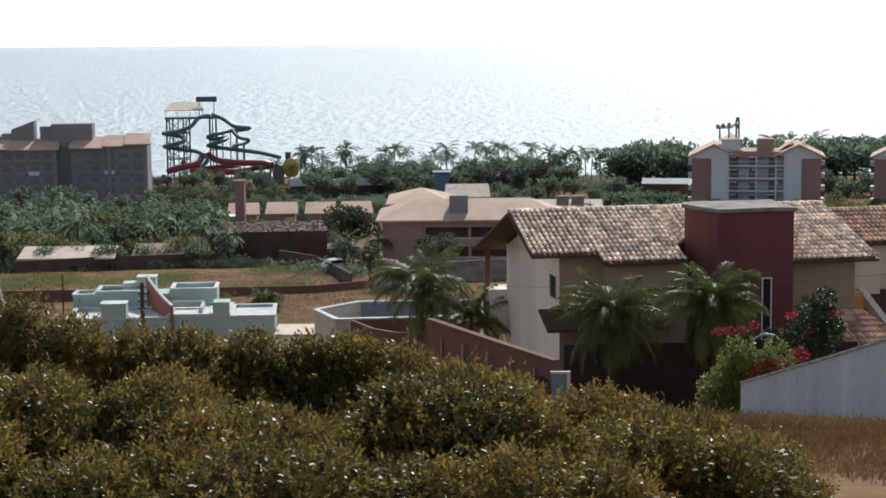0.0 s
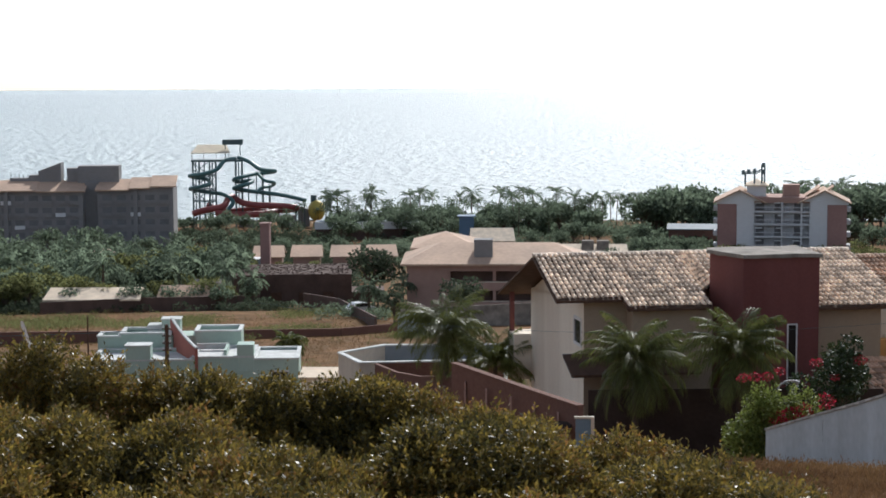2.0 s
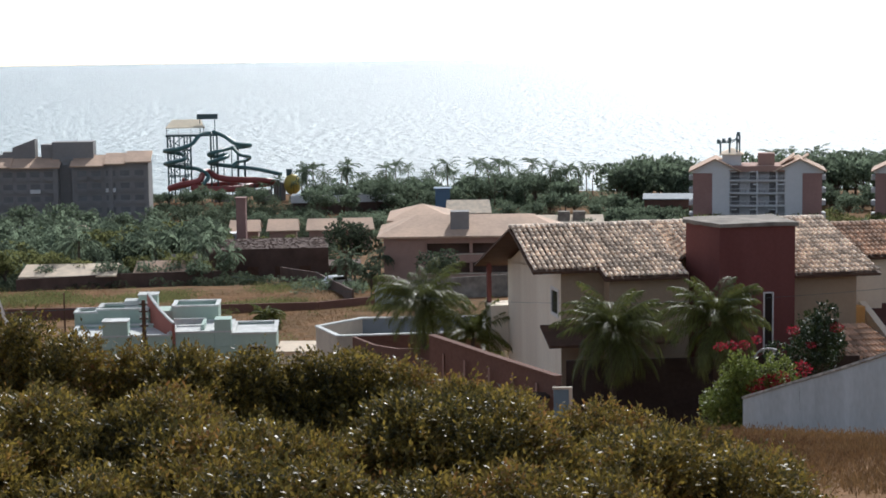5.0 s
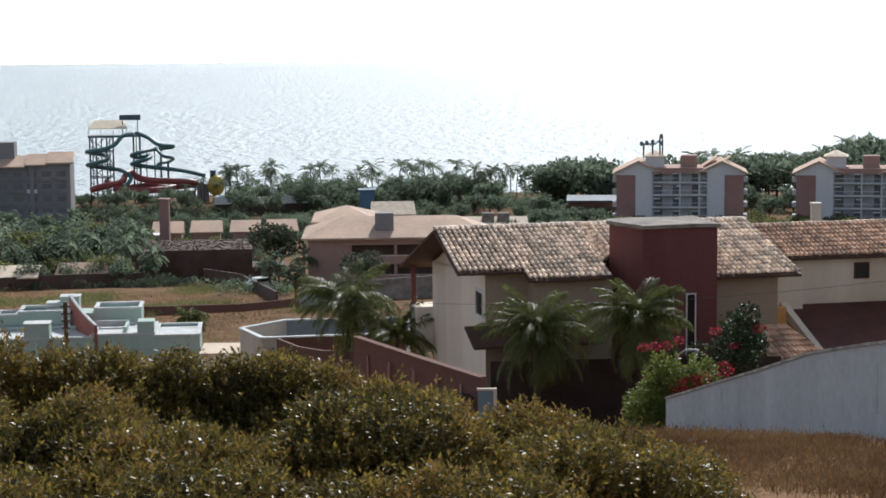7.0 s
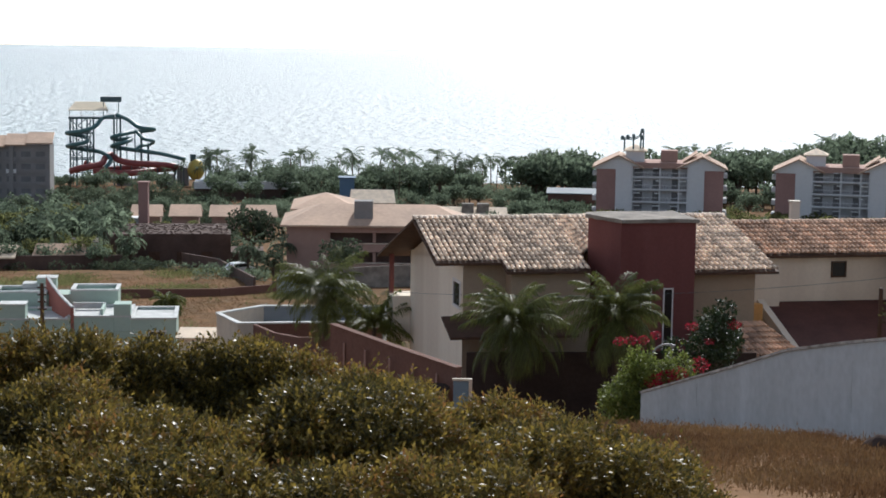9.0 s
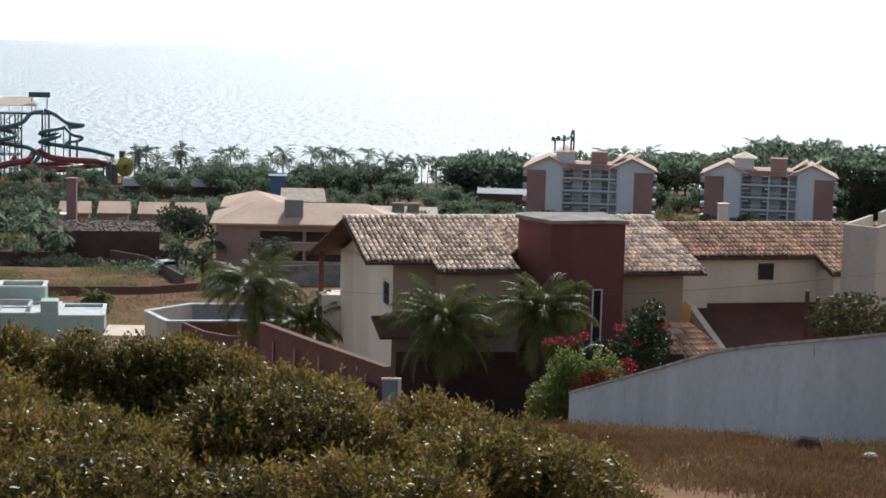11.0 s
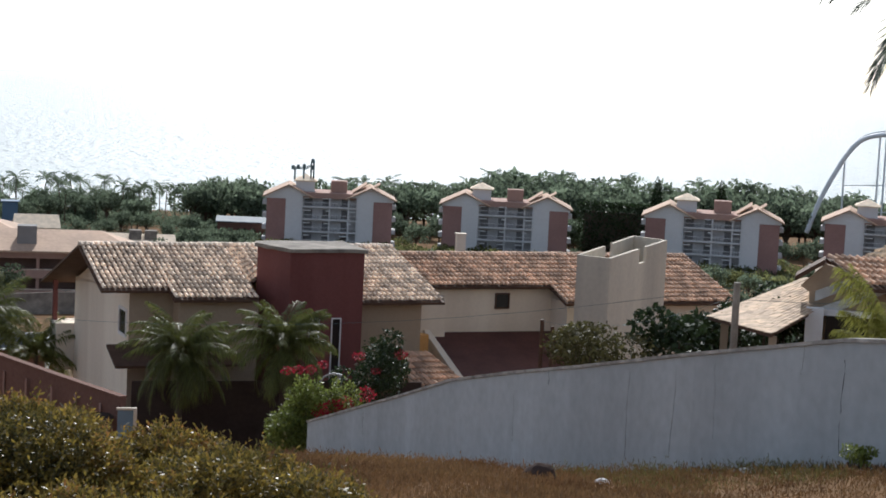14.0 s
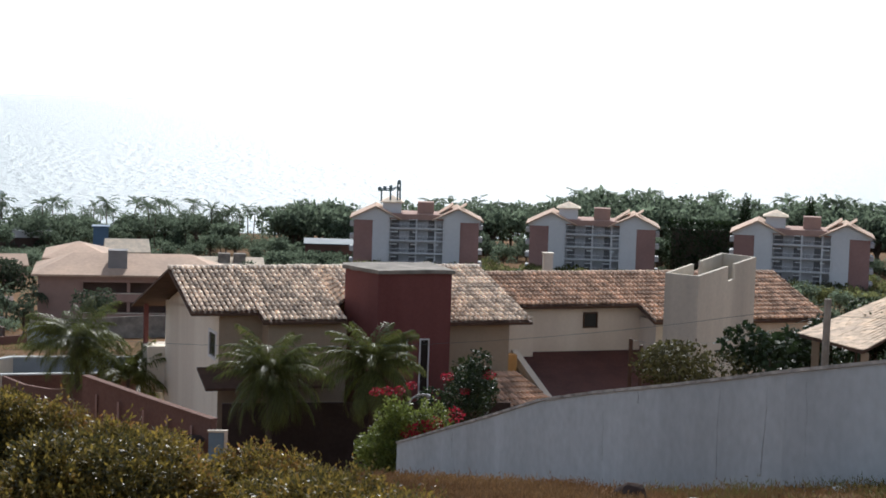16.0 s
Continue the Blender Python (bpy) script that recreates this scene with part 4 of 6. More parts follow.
# ---- pale tiled house behind the long wall ----
def pale_house():
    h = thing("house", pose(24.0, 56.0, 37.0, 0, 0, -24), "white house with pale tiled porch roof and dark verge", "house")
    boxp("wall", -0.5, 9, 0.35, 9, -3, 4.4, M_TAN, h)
    bm = bmesh.new()
    vs = [(-0.8, 0.3, 4.5), (0, 0.3, 4.05), (2.6, 0.3, 4.6), (-0.05, 0.3, 5.3)]
    a = [bm.verts.new(v) for v in vs]
    b = [bm.verts.new((v[0], 0.6, v[2])) for v in vs]
    bm.faces.new(a), bm.faces.new(b[::-1])
    for i in range(4):
        j = (i + 1) % 4
        bm.faces.new((a[i], b[i], b[j], a[j]))
    part("gable", bm, M_TAN, h, "tan gable with pale diagonal bands")
    for k, x1 in ((0.0, 2.0), (0.62, 1.25)):
        part("diagonal_band", slab(bmesh.new(), [(-0.3, 0.22, 3.75 + k), (x1, 0.22, 3.75 + k + (x1 + 0.3) * 0.46), (x1, 0.32, 3.75 + k + (x1 + 0.3) * 0.46), (-0.3, 0.32, 3.75 + k)], 0.34), M_RIM, h, "pale diagonal band")
    part("verge", slab(bmesh.new(), [(-0.98, -0.3, 4.88), (-0.05, -0.3, 5.5), (-0.05, 1.2, 5.5), (-0.98, 1.2, 4.88)], 0.16), M_WOOD, h, "dark timber verge")
    slope(h, M_TILE2, (1.35, -1.4, 4.75), (9, -1.4, 4.75), (-0.05, 1.2, 5.4), (9, 1.2, 5.4), pitch=0.19)
    slope(h, M_TILE_PALE, (1.2, 1.4, 5.4), (9, 1.4, 5.4), (3.6, 5, 6.4), (9, 5, 6.4), pitch=0.19)
    boxp("column", -0.55, 0.02, -0.6, -0.2, -3, 3.9, M_WHITE, h)
    dr = new("door")
    dr.parent = h
    boxp("leaf", 0.1, 1.5, 0.2, 0.33, 0.5, 3.6, M_GLASS, dr)
    boxp("pediment", -0.1, 1.7, 0.1, 0.32, 3.6, 3.8, M_WHITE, dr)
    inv = Matrix(pose(24.0, 56.0, 37.0, 0, 0, -24).inverted())
    A, B, C, D = (inv @ Vector(v) for v in ((20.2, 56.5, 40.4), (20.66, 52.05, 40.5), (23.2, 55.3, 40.75), (25.0, 59.98, 41.4)))
    deck = part("porch_roof", slab(bmesh.new(), [A, B, C, D], 0.1), M_WOOD, h)
    # flat tiles laid one by one
    me = bpy.data.meshes.new("tile")
    bm = box(bmesh.new(), -0.5, 0.5, -0.5, 0.5, -0.5, 0.5)
    bm.to_mesh(me)
    bm.free()
    me.materials.append(M_TILE_PORCH)
    rnd = random.Random(7)
    cols, rows = 15, 18
    for c in range(cols):
        for r in range(rows):
            f, g = (c + 0.5) / cols, (r + 0.5) / rows
            p = A.lerp(B, f).lerp(D.lerp(C, f), g)
            e = (B - A).normalized()
            s2 = (D.lerp(C, f) - A.lerp(B, f)).normalized()
            n = e.cross(s2).normalized()
            if n.z < 0:
                n = -n
            rot = Matrix((e, s2, e.cross(s2).normalized())).transposed().to_4x4()
            t = new("tile", me)
            t.parent = deck
            ln = (D.lerp(C, f) - A.lerp(B, f)).length / rows
            t.matrix_basis = Matrix.Translation(p + n * (0.03 + rnd.uniform(0, 0.012))) @ rot @ Matrix.Rotation(0.025, 4, "X") @ Matrix.Diagonal(((B - A).length / cols * 0.99, ln * 1.12, 0.022, 1))
    for p in ((20.9, 52.5), (20.6, 56.0)):
        q = inv @ Vector((p[0], p[1], 0))
        boxp("porch_post", q.x - 0.12, q.x + 0.12, q.y - 0.12, q.y + 0.12, -4, 3.38, M_TAN, h)


pale_house()


def pole(name, x, y, top, r, mat, label, arms=0):
    b = ground_z(x, y)
    p = thing(name, pose(x, y, b), label, "pole")
    part("shaft", tube(bmesh.new(), [(0, 0, -0.4), (0, 0, (top - b) * 0.5), (0, 0, top - b)], [r * 1.25, r * 1.1, r], 10), mat, p)
    for i in range(arms):
        boxp("crossarm", -0.3, 0.3, -0.06, 0.06, top - b - 0.35 - 0.5 * i, top - b - 0.25 - 0.5 * i, M_WOOD, p)
        for k in (-0.24, 0.24):
            part("insulator", tube(bmesh.new(), [(k, 0, top - b - 0.25 - 0.5 * i), (k, 0, top - b - 0.08 - 0.5 * i)], [0.05, 0.035], 6), M_WHITE, p)
    return p


pole("utility_pole", 17.5, 46.8, 42.67, 0.1, M_CONCRETE, "grey concrete utility pole behind the boundary wall")
pole("utility_pole", -26.05, 123.3, 30.5, 0.13, M_WOOD, "dark timber utility pole with stacked insulators", 4)
pole("fence_post", 18.7, 72.6, 37.95, 0.09, M_WOOD, "dark weathered post above the sheet roof")
pole("fence_post", 19.1, 72.4, 37.7, 0.08, M_WOOD, "dark weathered post above the sheet roof")
pole("street_lamp", -41.0, 160.0, 26.0, 0.07, M_WOOD, "thin dark pole in the dry field")


def garden_lamp():
    b = ground_z(8.6, 63.4)
    g = thing("garden_lamp", pose(8.6, 63.4, b), "curved pale metal garden lamp arm above the flowers", "lamp")
    pts = [(-0.35, 0, 0), (-0.35, 0, 36.6 - b)] + [(-0.35 + 0.5 * (1 - math.cos(a)), 0, 36.6 - b + 0.5 * math.sin(a)) for a in (0.4, 0.8, 1.2, 1.57, 1.9)]
    part("arm", tube(bmesh.new(), pts, 0.035, 7), M_GALV, g)
    part("head", tube(bmesh.new(), [pts[-1], (0.42, 0, pts[-1][2] - 0.06)], [0.05, 0.09], 8), M_GALV, g)


garden_lamp()


# ---- mint house and yard house ----
def parapet_block(parent, x0, x1, y0, y1, z0, z1, mat, rim, drop=0.75):
    b = boxp("block", x0, x1, y0, y1, z0, z1 - drop, mat, parent)
    t = 0.18
    for n, (a0, a1, b0, b1) in enumerate(((x0, x1, y0, y0 + t), (x0, x1, y1 - t, y1), (x0, x0 + t, y0 + t, y1 - t), (x1 - t, x1, y0 + t, y1 - t))):
        boxp("parapet", a0, a1, b0, b1, z1 - drop, z1 - 0.12, mat, b)
        boxp("parapet_rim", a0 - 0.06, a1 + 0.06, b0 - 0.06, b1 + 0.06, z1 - 0.12, z1 + (0.01 if n > 1 else 0), rim, b)
    boxp("flat_roof", x0 + t, x1 - t, y0 + t, y1 - t, z1 - drop, z1 - drop + 0.03, M_RIM, b)
    return b


def mint_house():
    h = thing("house", pose(-17.9, 128.6, 23.95, 0, 0, 6), "mint-green flat-roofed house with white parapets and curved red fin", "house")
    parapet_block(h, -2.9, 0.34, 0, 5.5, -2, 3.42, M_MINT, M_RIM, 0.25)
    parapet_block(h, -7.3, -2.9, 0.02, 5.4, -2, 3.58, M_MINT, M_RIM, 0.2)
    boxp("roof_parapet", -7.3, -4.9, 3.8, 4.0, 3.5, 3.95, M_RIM, h)
    boxp("roof_parapet", -5.1, -4.9, 0.9, 3.8, 3.5, 3.9, M_MINT, h)
    parapet_block(h, -14.6, -7.3, 0, 5.5, -2, 3.4, M_MINT, M_RIM, 0.3)
    boxp("tank_box", -4.1, -2.9, -0.03, 1.6, 2.4, 4.4, M_MINT, h, bevel=0.03)
    boxp("tank_box", -12.1, -10.3, -0.03, 1.5, 2.4, 4.36, M_MINT, h, bevel=0.03)
    boxp("tank_rim", -12.15, -10.25, -0.08, 1.55, 4.36, 4.44, M_RIM, h)
    parapet_block(h, -7.6, -4.15, 6, 9.1, -2, 4.62, M_MINT, M_RIM, 0.45)
    parapet_block(h, -13.2, -9.4, 6, 9.1, -2, 4.5, M_MINT, M_RIM, 0.45)
    parapet_block(h, -14.9, -13.2, 6, 8.2, -2, 4.3, M_MINT, M_RIM, 0.4)
    boxp("stair_box", -10.3, -8.9, 8.0, 9.5, 3.2, 5.15, M_MINT, h)
    boxp("stair_box_rim", -10.37, -8.83, 7.94, 9.56, 5.15, 5.24, M_RIM, h)
    boxp("stair_box", -11.4, -10.3, 8.1, 9.5, 3.2, 4.77, M_RIM, h)
    boxp("link_wall", -9.4, -7.6, 6.2, 8.8, -2, 4.2, M_MINT, h)
    # curved fin wall
    bm = bmesh.new()
    k = 8
    line = [(-9.55 + 2.45 * i / k, 7.0 - 7.1 * i / k, 5.4 - 1.25 * (i / k) ** 0.85 - 0.12 * math.sin(i / k * 3.14)) for i in range(k + 1)]
    for (xa, ya, za), (xb, yb, zb) in zip(line, line[1:]):
        prism(bm, [(xa, ya), (xb, yb), (xb + 0.2, yb), (xa + 0.2, ya)], -2, [za, zb, zb, za])
    bmesh.ops.remove_doubles(bm, verts=list(bm.verts), dist=0.001)
    fin = part("fin_wall", bm, M_FIN, h, "curved fin wall painted dull red")
    bm = bmesh.new()
    for (xa, ya, za), (xb, yb, zb) in zip(line, line[1:]):
        slab(bm, [(xa + 0.02, ya, za + 0.12), (xb + 0.02, yb, zb + 0.12), (xb + 0.22, yb, zb + 0.12), (xa + 0.22, ya, za + 0.12)], 0.117)
    part("fin_rim", bm, M_RIM, fin, "white rim")
    boxp("lower_cornice", -14.7, -10.0, -0.5, -0.3, 1.5, 1.7, M_RIM, h)
    w = new("window")
    w.parent = h
    boxp("pane", -1.6, -0.42, -0.04, 0.1, 1.3, 2.4, M_GLASS, w)
    for x in (-1.65, -1.05, -0.47):
        boxp("mullion", x, x + 0.08, -0.1, -0.03, 1.2, 2.4, M_RIM, w)
    boxp("lintel", -1.7, -0.34, -0.12, -0.02, 2.4, 2.5, M_FRAME, w)
    boxp("apron", -1.6, -0.42, -0.07, 0.0, 0.4, 1.28, M_RED, w, "red painted apron")


mint_house()


def yard_house():
    h = thing("house", pose(0, 0, 25.0), "beige flat-roofed house with white-rimmed parapet", "house")
    poly = [(-12.7, 111.3), (-11.0, 107.5), (-9.99, 107.6), (-2.3, 108.8), (-2.2, 115.2), (-10.15, 114.6)]
    body = part("block", prism(bmesh.new(), poly, -3, 4.19), M_CREAM_OLD, h)
    part("flat_roof", prism(bmesh.new(), [(-12.2, 111.3), (-10.8, 107.9), (-9.9, 108.0), (-2.7, 109.2), (-2.6, 114.8), (-10.0, 114.2)], 4.19, 4.23), M_CONCRETE, body)
    for i in range(6):
        (x0, y0), (x1, y1) = poly[i], poly[(i + 1) % 6]
        d = Vector((x1 - x0, y1 - y0, 0)).normalized()
        n = Vector((-d.y, d.x, 0)) * 0.2
        bm = prism(bmesh.new(), [(x0, y0), (x1, y1), (x1 + n.x, y1 + n.y), (x0 + n.x, y0 + n.y)], 4.2, 5.42)
        # sides 3 and 4 get a dark grey-blue that paints their shaded inner faces
        part("parapet", bm, M_SHEET_SHADE if i in (3, 4) else M_BRICKWALL if i == 2 else M_CREAM_OLD, body)
        o = n * 0.35
        part("parapet_rim", prism(bmesh.new(), [(x0 - o.x, y0 - o.y), (x1 - o.x, y1 - o.y), (x1 + n.x + o.x, y1 + n.y + o.y), (x0 + n.x + o.x, y0 + n.y + o.y)], 5.42, 5.50 + 0.003 * i), M_RIM, body)
        part("band", prism(bmesh.new(), [(x0 - o.x * 0.4, y0 - o.y * 0.4), (x1 - o.x * 0.4, y1 - o.y * 0.4), (x1, y1), (x0, y0)], 3.3, 3.6), M_RIM, body)
    s = thing("shed", pose(-14.5, 116.5, 25.5), "low shed with pale flat roof", "shed")
    boxp("wall", -1.1, 1.1, -1, 1, -1, 2.6, M_CREAM, s)
    part("roof", slab(bmesh.new(), [(-1.3, -1.3, 2.72), (1.3, -1.3, 2.72), (1.3, 1.2, 3.0), (-1.3, 1.2, 3.0)], 0.1), M_TILE_PALE, s)
    p = thing("leaning_board", pose(-33.9, 115.1, ground_z(-33.9, 115.1)), "white board sloping above the shrubs", "board")
    zz = 31.85 - ground_z(-33.9, 115.1)
    part("board", slab(bmesh.new(), [(0, 0, zz), (0.16, 0, zz), (0.62, 0.1, zz - 1.5), (0.46, 0.1, zz - 1.5)], 0.3), M_WHITE, p)
    part("support", tube(bmesh.new(), [(0.2, 0.2, -0.3), (0.2, 0.2, zz - 0.5)], 0.06, 6), M_WOOD, p)


yard_house()


# ---- walls, sheds and roofs of the middle ground ----
wall_run("field_wall", [(-60.0, 176.0, 22.1), (-31.4, 182.3, 21.6), (-21.0, 186.5, 21.2), (-15.5, 194.0, 20.7)], M_BRICKWALL, 0.25, "long low red-brown wall across the dry field")
wall_run("yard_wall", [(-33.0, 248.0, 17.3), (-26.5, 234.0, 18.3), (-18.6, 200.0, 20.6)], M_DARKWALL, 0.25, "grey wall along a dirt track")
wall_run("yard_wall", [(-15.3, 190.5, 22.3), (-11.8, 189.0, 22.4), (-9.0, 192.0, 22.2)], M_WHITEWALL, 0.2, "whitewashed yard wall")
wall_run("yard_wall", [(-64.0, 226.0, 18.7), (-52.0, 232.0, 18.6), (-40.0, 240.0, 17.9)], M_DARKWALL, 0.25, "dark hedge-side wall behind the field")
wall_run("yard_wall", [(-16.0, 203.0, 21.0), (-4.0, 206.0, 21.3), (6.0, 208.0, 21.5)], M_CONCRETE, 0.2, "grey block wall before the lodge")


def small_house(x, y, w, d, wall, roof, turn, label, roofmat=None, wallmat=None, flat=False, kind="house"):
    b = ground_z(x, y)
    h = thing(kind, pose(x, y, b, 0, 0, turn), label, kind)
    boxp("wall", -w / 2, w / 2, 0, d, -1.5, wall, wallmat or M_PINK, h)
    rm = roofmat or M_TILE_FAR
    if flat:
        part("roof", slab(bmesh.new(), [(-w / 2 - 0.4, -0.5, wall), (w / 2 + 0.4, -0.5, wall), (w / 2 + 0.4, d + 0.5, wall + roof), (-w / 2 - 0.4, d + 0.5, wall + roof)], 0.2), rm, h)
    else:
        part("roof", slab(bmesh.new(), [(-w / 2 - 0.6, -0.8, wall - 0.1), (w / 2 + 0.6, -0.8, wall - 0.1), (w / 2 + 0.3, d / 2, wall + roof), (-w / 2 - 0.3, d / 2, wall + roof)], 0.2), rm, h)
        part("roof", slab(bmesh.new(), [(w / 2 + 0.6, d + 0.8, wall - 0.1), (-w / 2 - 0.6, d + 0.8, wall - 0.1), (-w / 2 - 0.3, d / 2, wall + roof), (w / 2 + 0.3, d / 2, wall + roof)], 0.2), rm, h)
    dr = boxp("door", -0.5, 0.5, -0.06, 0.05, -0.5, min(2.0, wall - 0.3), M_WOOD, h)
    return h


small_house(-58.5, 231, 11.5, 7, 1.9, 1.0, 4, "low house with broad pale tan roof behind the field", M_TILE_PALE, M_DARKWALL)
small_house(-48.0, 238, 6, 6, 1.5, 1.6, 4, "low house with brown tile roof among trees", M_TILE_FAR, M_DARKWALL)
small_house(-46.2, 246, 3.2, 3, 3.6, 0.1, 4, "small square brick tank house", M_CONCRETE, M_PINK, True, "shed")
for i, (x, y) in enumerate(((-50.6, 331), (-43.6, 332), (-36.4, 333.5), (-30.0, 336))):
    small_house(x, y, 5.0, 8, 3.6, 1.6, 6, "pinkish terraced cottage with orange tiled roof", M_TILE_FAR, M_PINK)
small_house(-53.4, 326, 5, 2, 3.4, 0.05, 6, "low white wall block before the cottages", M_WHITE, M_WHITEWALL, True, "shed")
small_house(-78, 321, 6, 6, 4.0, 1.2, 8, "small pale house with a square turret among trees", M_TILE_PALE, M_PINK)
small_house(-68.0, 325, 9, 6, 3.4, 1.1, 8, "low tiled house with a white water tank", M_TILE_PALE, M_PINK)
small_house(-11, 400, 9, 9, 4.2, 2.4, 3, "house with pale tile roof among palms", M_TILE_PALE, M_PINK)
small_house(9.2, 330, 12, 8, 4.0, 1.6, -2, "long low house with pale hip roof and two tanks", M_TILE_PALE, M_PINK)
for dx in (-0.8, 2.0):
    tk = thing("water_tank", pose(9.2 + dx, 331.5, ground_z(9.2, 330) + 4.0), "square concrete water tank on a roof", "tank", "roof tanks")
    boxp("tank_body", -1.1, 1.1, 0, 2, -0.4, 2.4, M_CONCRETE, tk, bevel=0.05)
small_house(36.3, 438, 11.5, 8, 5.2, 0.6, -5, "red-brown shed with pale blue sheet roof", M_SHEET_SHADE, M_BRICKWALL, True, "shed")
pav = small_house(-46.5, 478, 27, 10, 4.2, 0.35, 5, "long low pavilion with pale blue roof", M_SHEET_SHADE, M_DARKWALL, True, "pavilion")
boxp("fascia", -13.9, 13.9, -0.75, -0.52, 3.0, 4.9, M_APTWHITE, pav, "pale grey fascia")
small_house(152, 345, 14, 7, 3.6, 0.5, -22, "flat-roofed brown service building", M_CONCRETE, M_BRICKWALL, True, "shed")
small_house(-18.4, 440, 3.6, 3, 8.2, 0.1, 3, "tall narrow blue-grey kiosk", M_BLUE, M_BLUE, True, "kiosk")
col = thing("brick_pylon", pose(-50.4, 326.5, ground_z(-50.4, 326.5)), "dark red brick pylon at the water park", "pylon")
boxp("shaft", -0.85, 0.85, -0.85, 0.85, -1, 9.6, M_APTRED, col)
boxp("cap", -1.0, 1.0, -1.0, 1.0, 9.6, 9.9, M_APTRED, col)
ch = thing("chimney", pose(21.3, 102.8, ground_z(21.3, 102.8)), "pale square chimney stack beyond the long roof", "chimney")
zc = 38.66 - ground_z(21.3, 102.8)
boxp("stack", -0.26, 0.26, -0.26, 0.26, -0.5, zc, M_CREAM, ch)
boxp("cap", -0.31, 0.31, -0.31, 0.31, zc, zc + 0.08, M_CREAM, ch)


def ruin():
    h = thing("ruin", pose(-36.6, 257.5, 14.6, 0, 0, 6), "roofless dark brick ruin with rubble on top", "ruin")
    boxp("wall", -9, 9.2, 0, 14, -2, 4.2, M_DARKWALL, h)
    boxp("wall", -9.4, -4, -1.5, 0, -2, 4.3, M_DARKWALL, h)
    boxp("wall", 9.2, 14, 3, 10, -2, 1.2, M_DARKWALL, h)
    rnd = random.Random(3)
    bm = bmesh.new()
    for i in range(900):
        x, y, s = rnd.uniform(-9, 9), rnd.uniform(0, 13.5), rnd.uniform(0.05, 0.2)
        box(bm, x - s, x + s, y - s * 0.6, y + s * 0.6, 4.1, 4.22 + rnd.uniform(0, 0.12), None)
    part("rubble", bm, M_DARKWALL, h)["kind"] = "stuff"
    for x in (-6, -2.5, 1.5, 5):
        boxp("opening", x, x + 1.6, -0.04, 0.2, -0.6, 1.6, M_WOOD, h)


ruin()


def parked_car():
    x, y = -22.6, 222.0
    c = thing("car", pose(x, y, ground_z(x, y) + 0.05, 0, 0, 35), "small silver hatchback parked on the dirt track", "car")
    bm = bmesh.new()
    prof = [(-1.9, 0.3), (-1.95, 0.75), (-1.5, 0.9), (-0.9, 1.42), (0.6, 1.45), (1.3, 0.95), (1.9, 0.8), (1.95, 0.3)]
    a = [bm.verts.new((px, -0.78, pz)) for px, pz in prof]
    b = [bm.verts.new((px, 0.78, pz)) for px, pz in prof]
    bm.faces.new(a), bm.faces.new(b[::-1])
    for i in range(8):
        j = (i + 1) % 8
        bm.faces.new((a[i], b[i], b[j], a[j]))
    part("body", bm, material("silver_car_paint", (0.55, 0.56, 0.58), 0.3, 0.05, 1, 5, 0, metal=0.4), c)
    for sy in (-1, 1):
        boxp("side_window", -0.95, 0.75, sy * 0.77, sy * 0.79, 0.95, 1.35, M_GLASS, c)
        for px in (-1.2, 1.2):
            part("wheel", tube(bmesh.new(), [(px, sy * 0.62, 0.3), (px, sy * 0.8, 0.3)], 0.3, 12), M_WOOD, c)


parked_car()


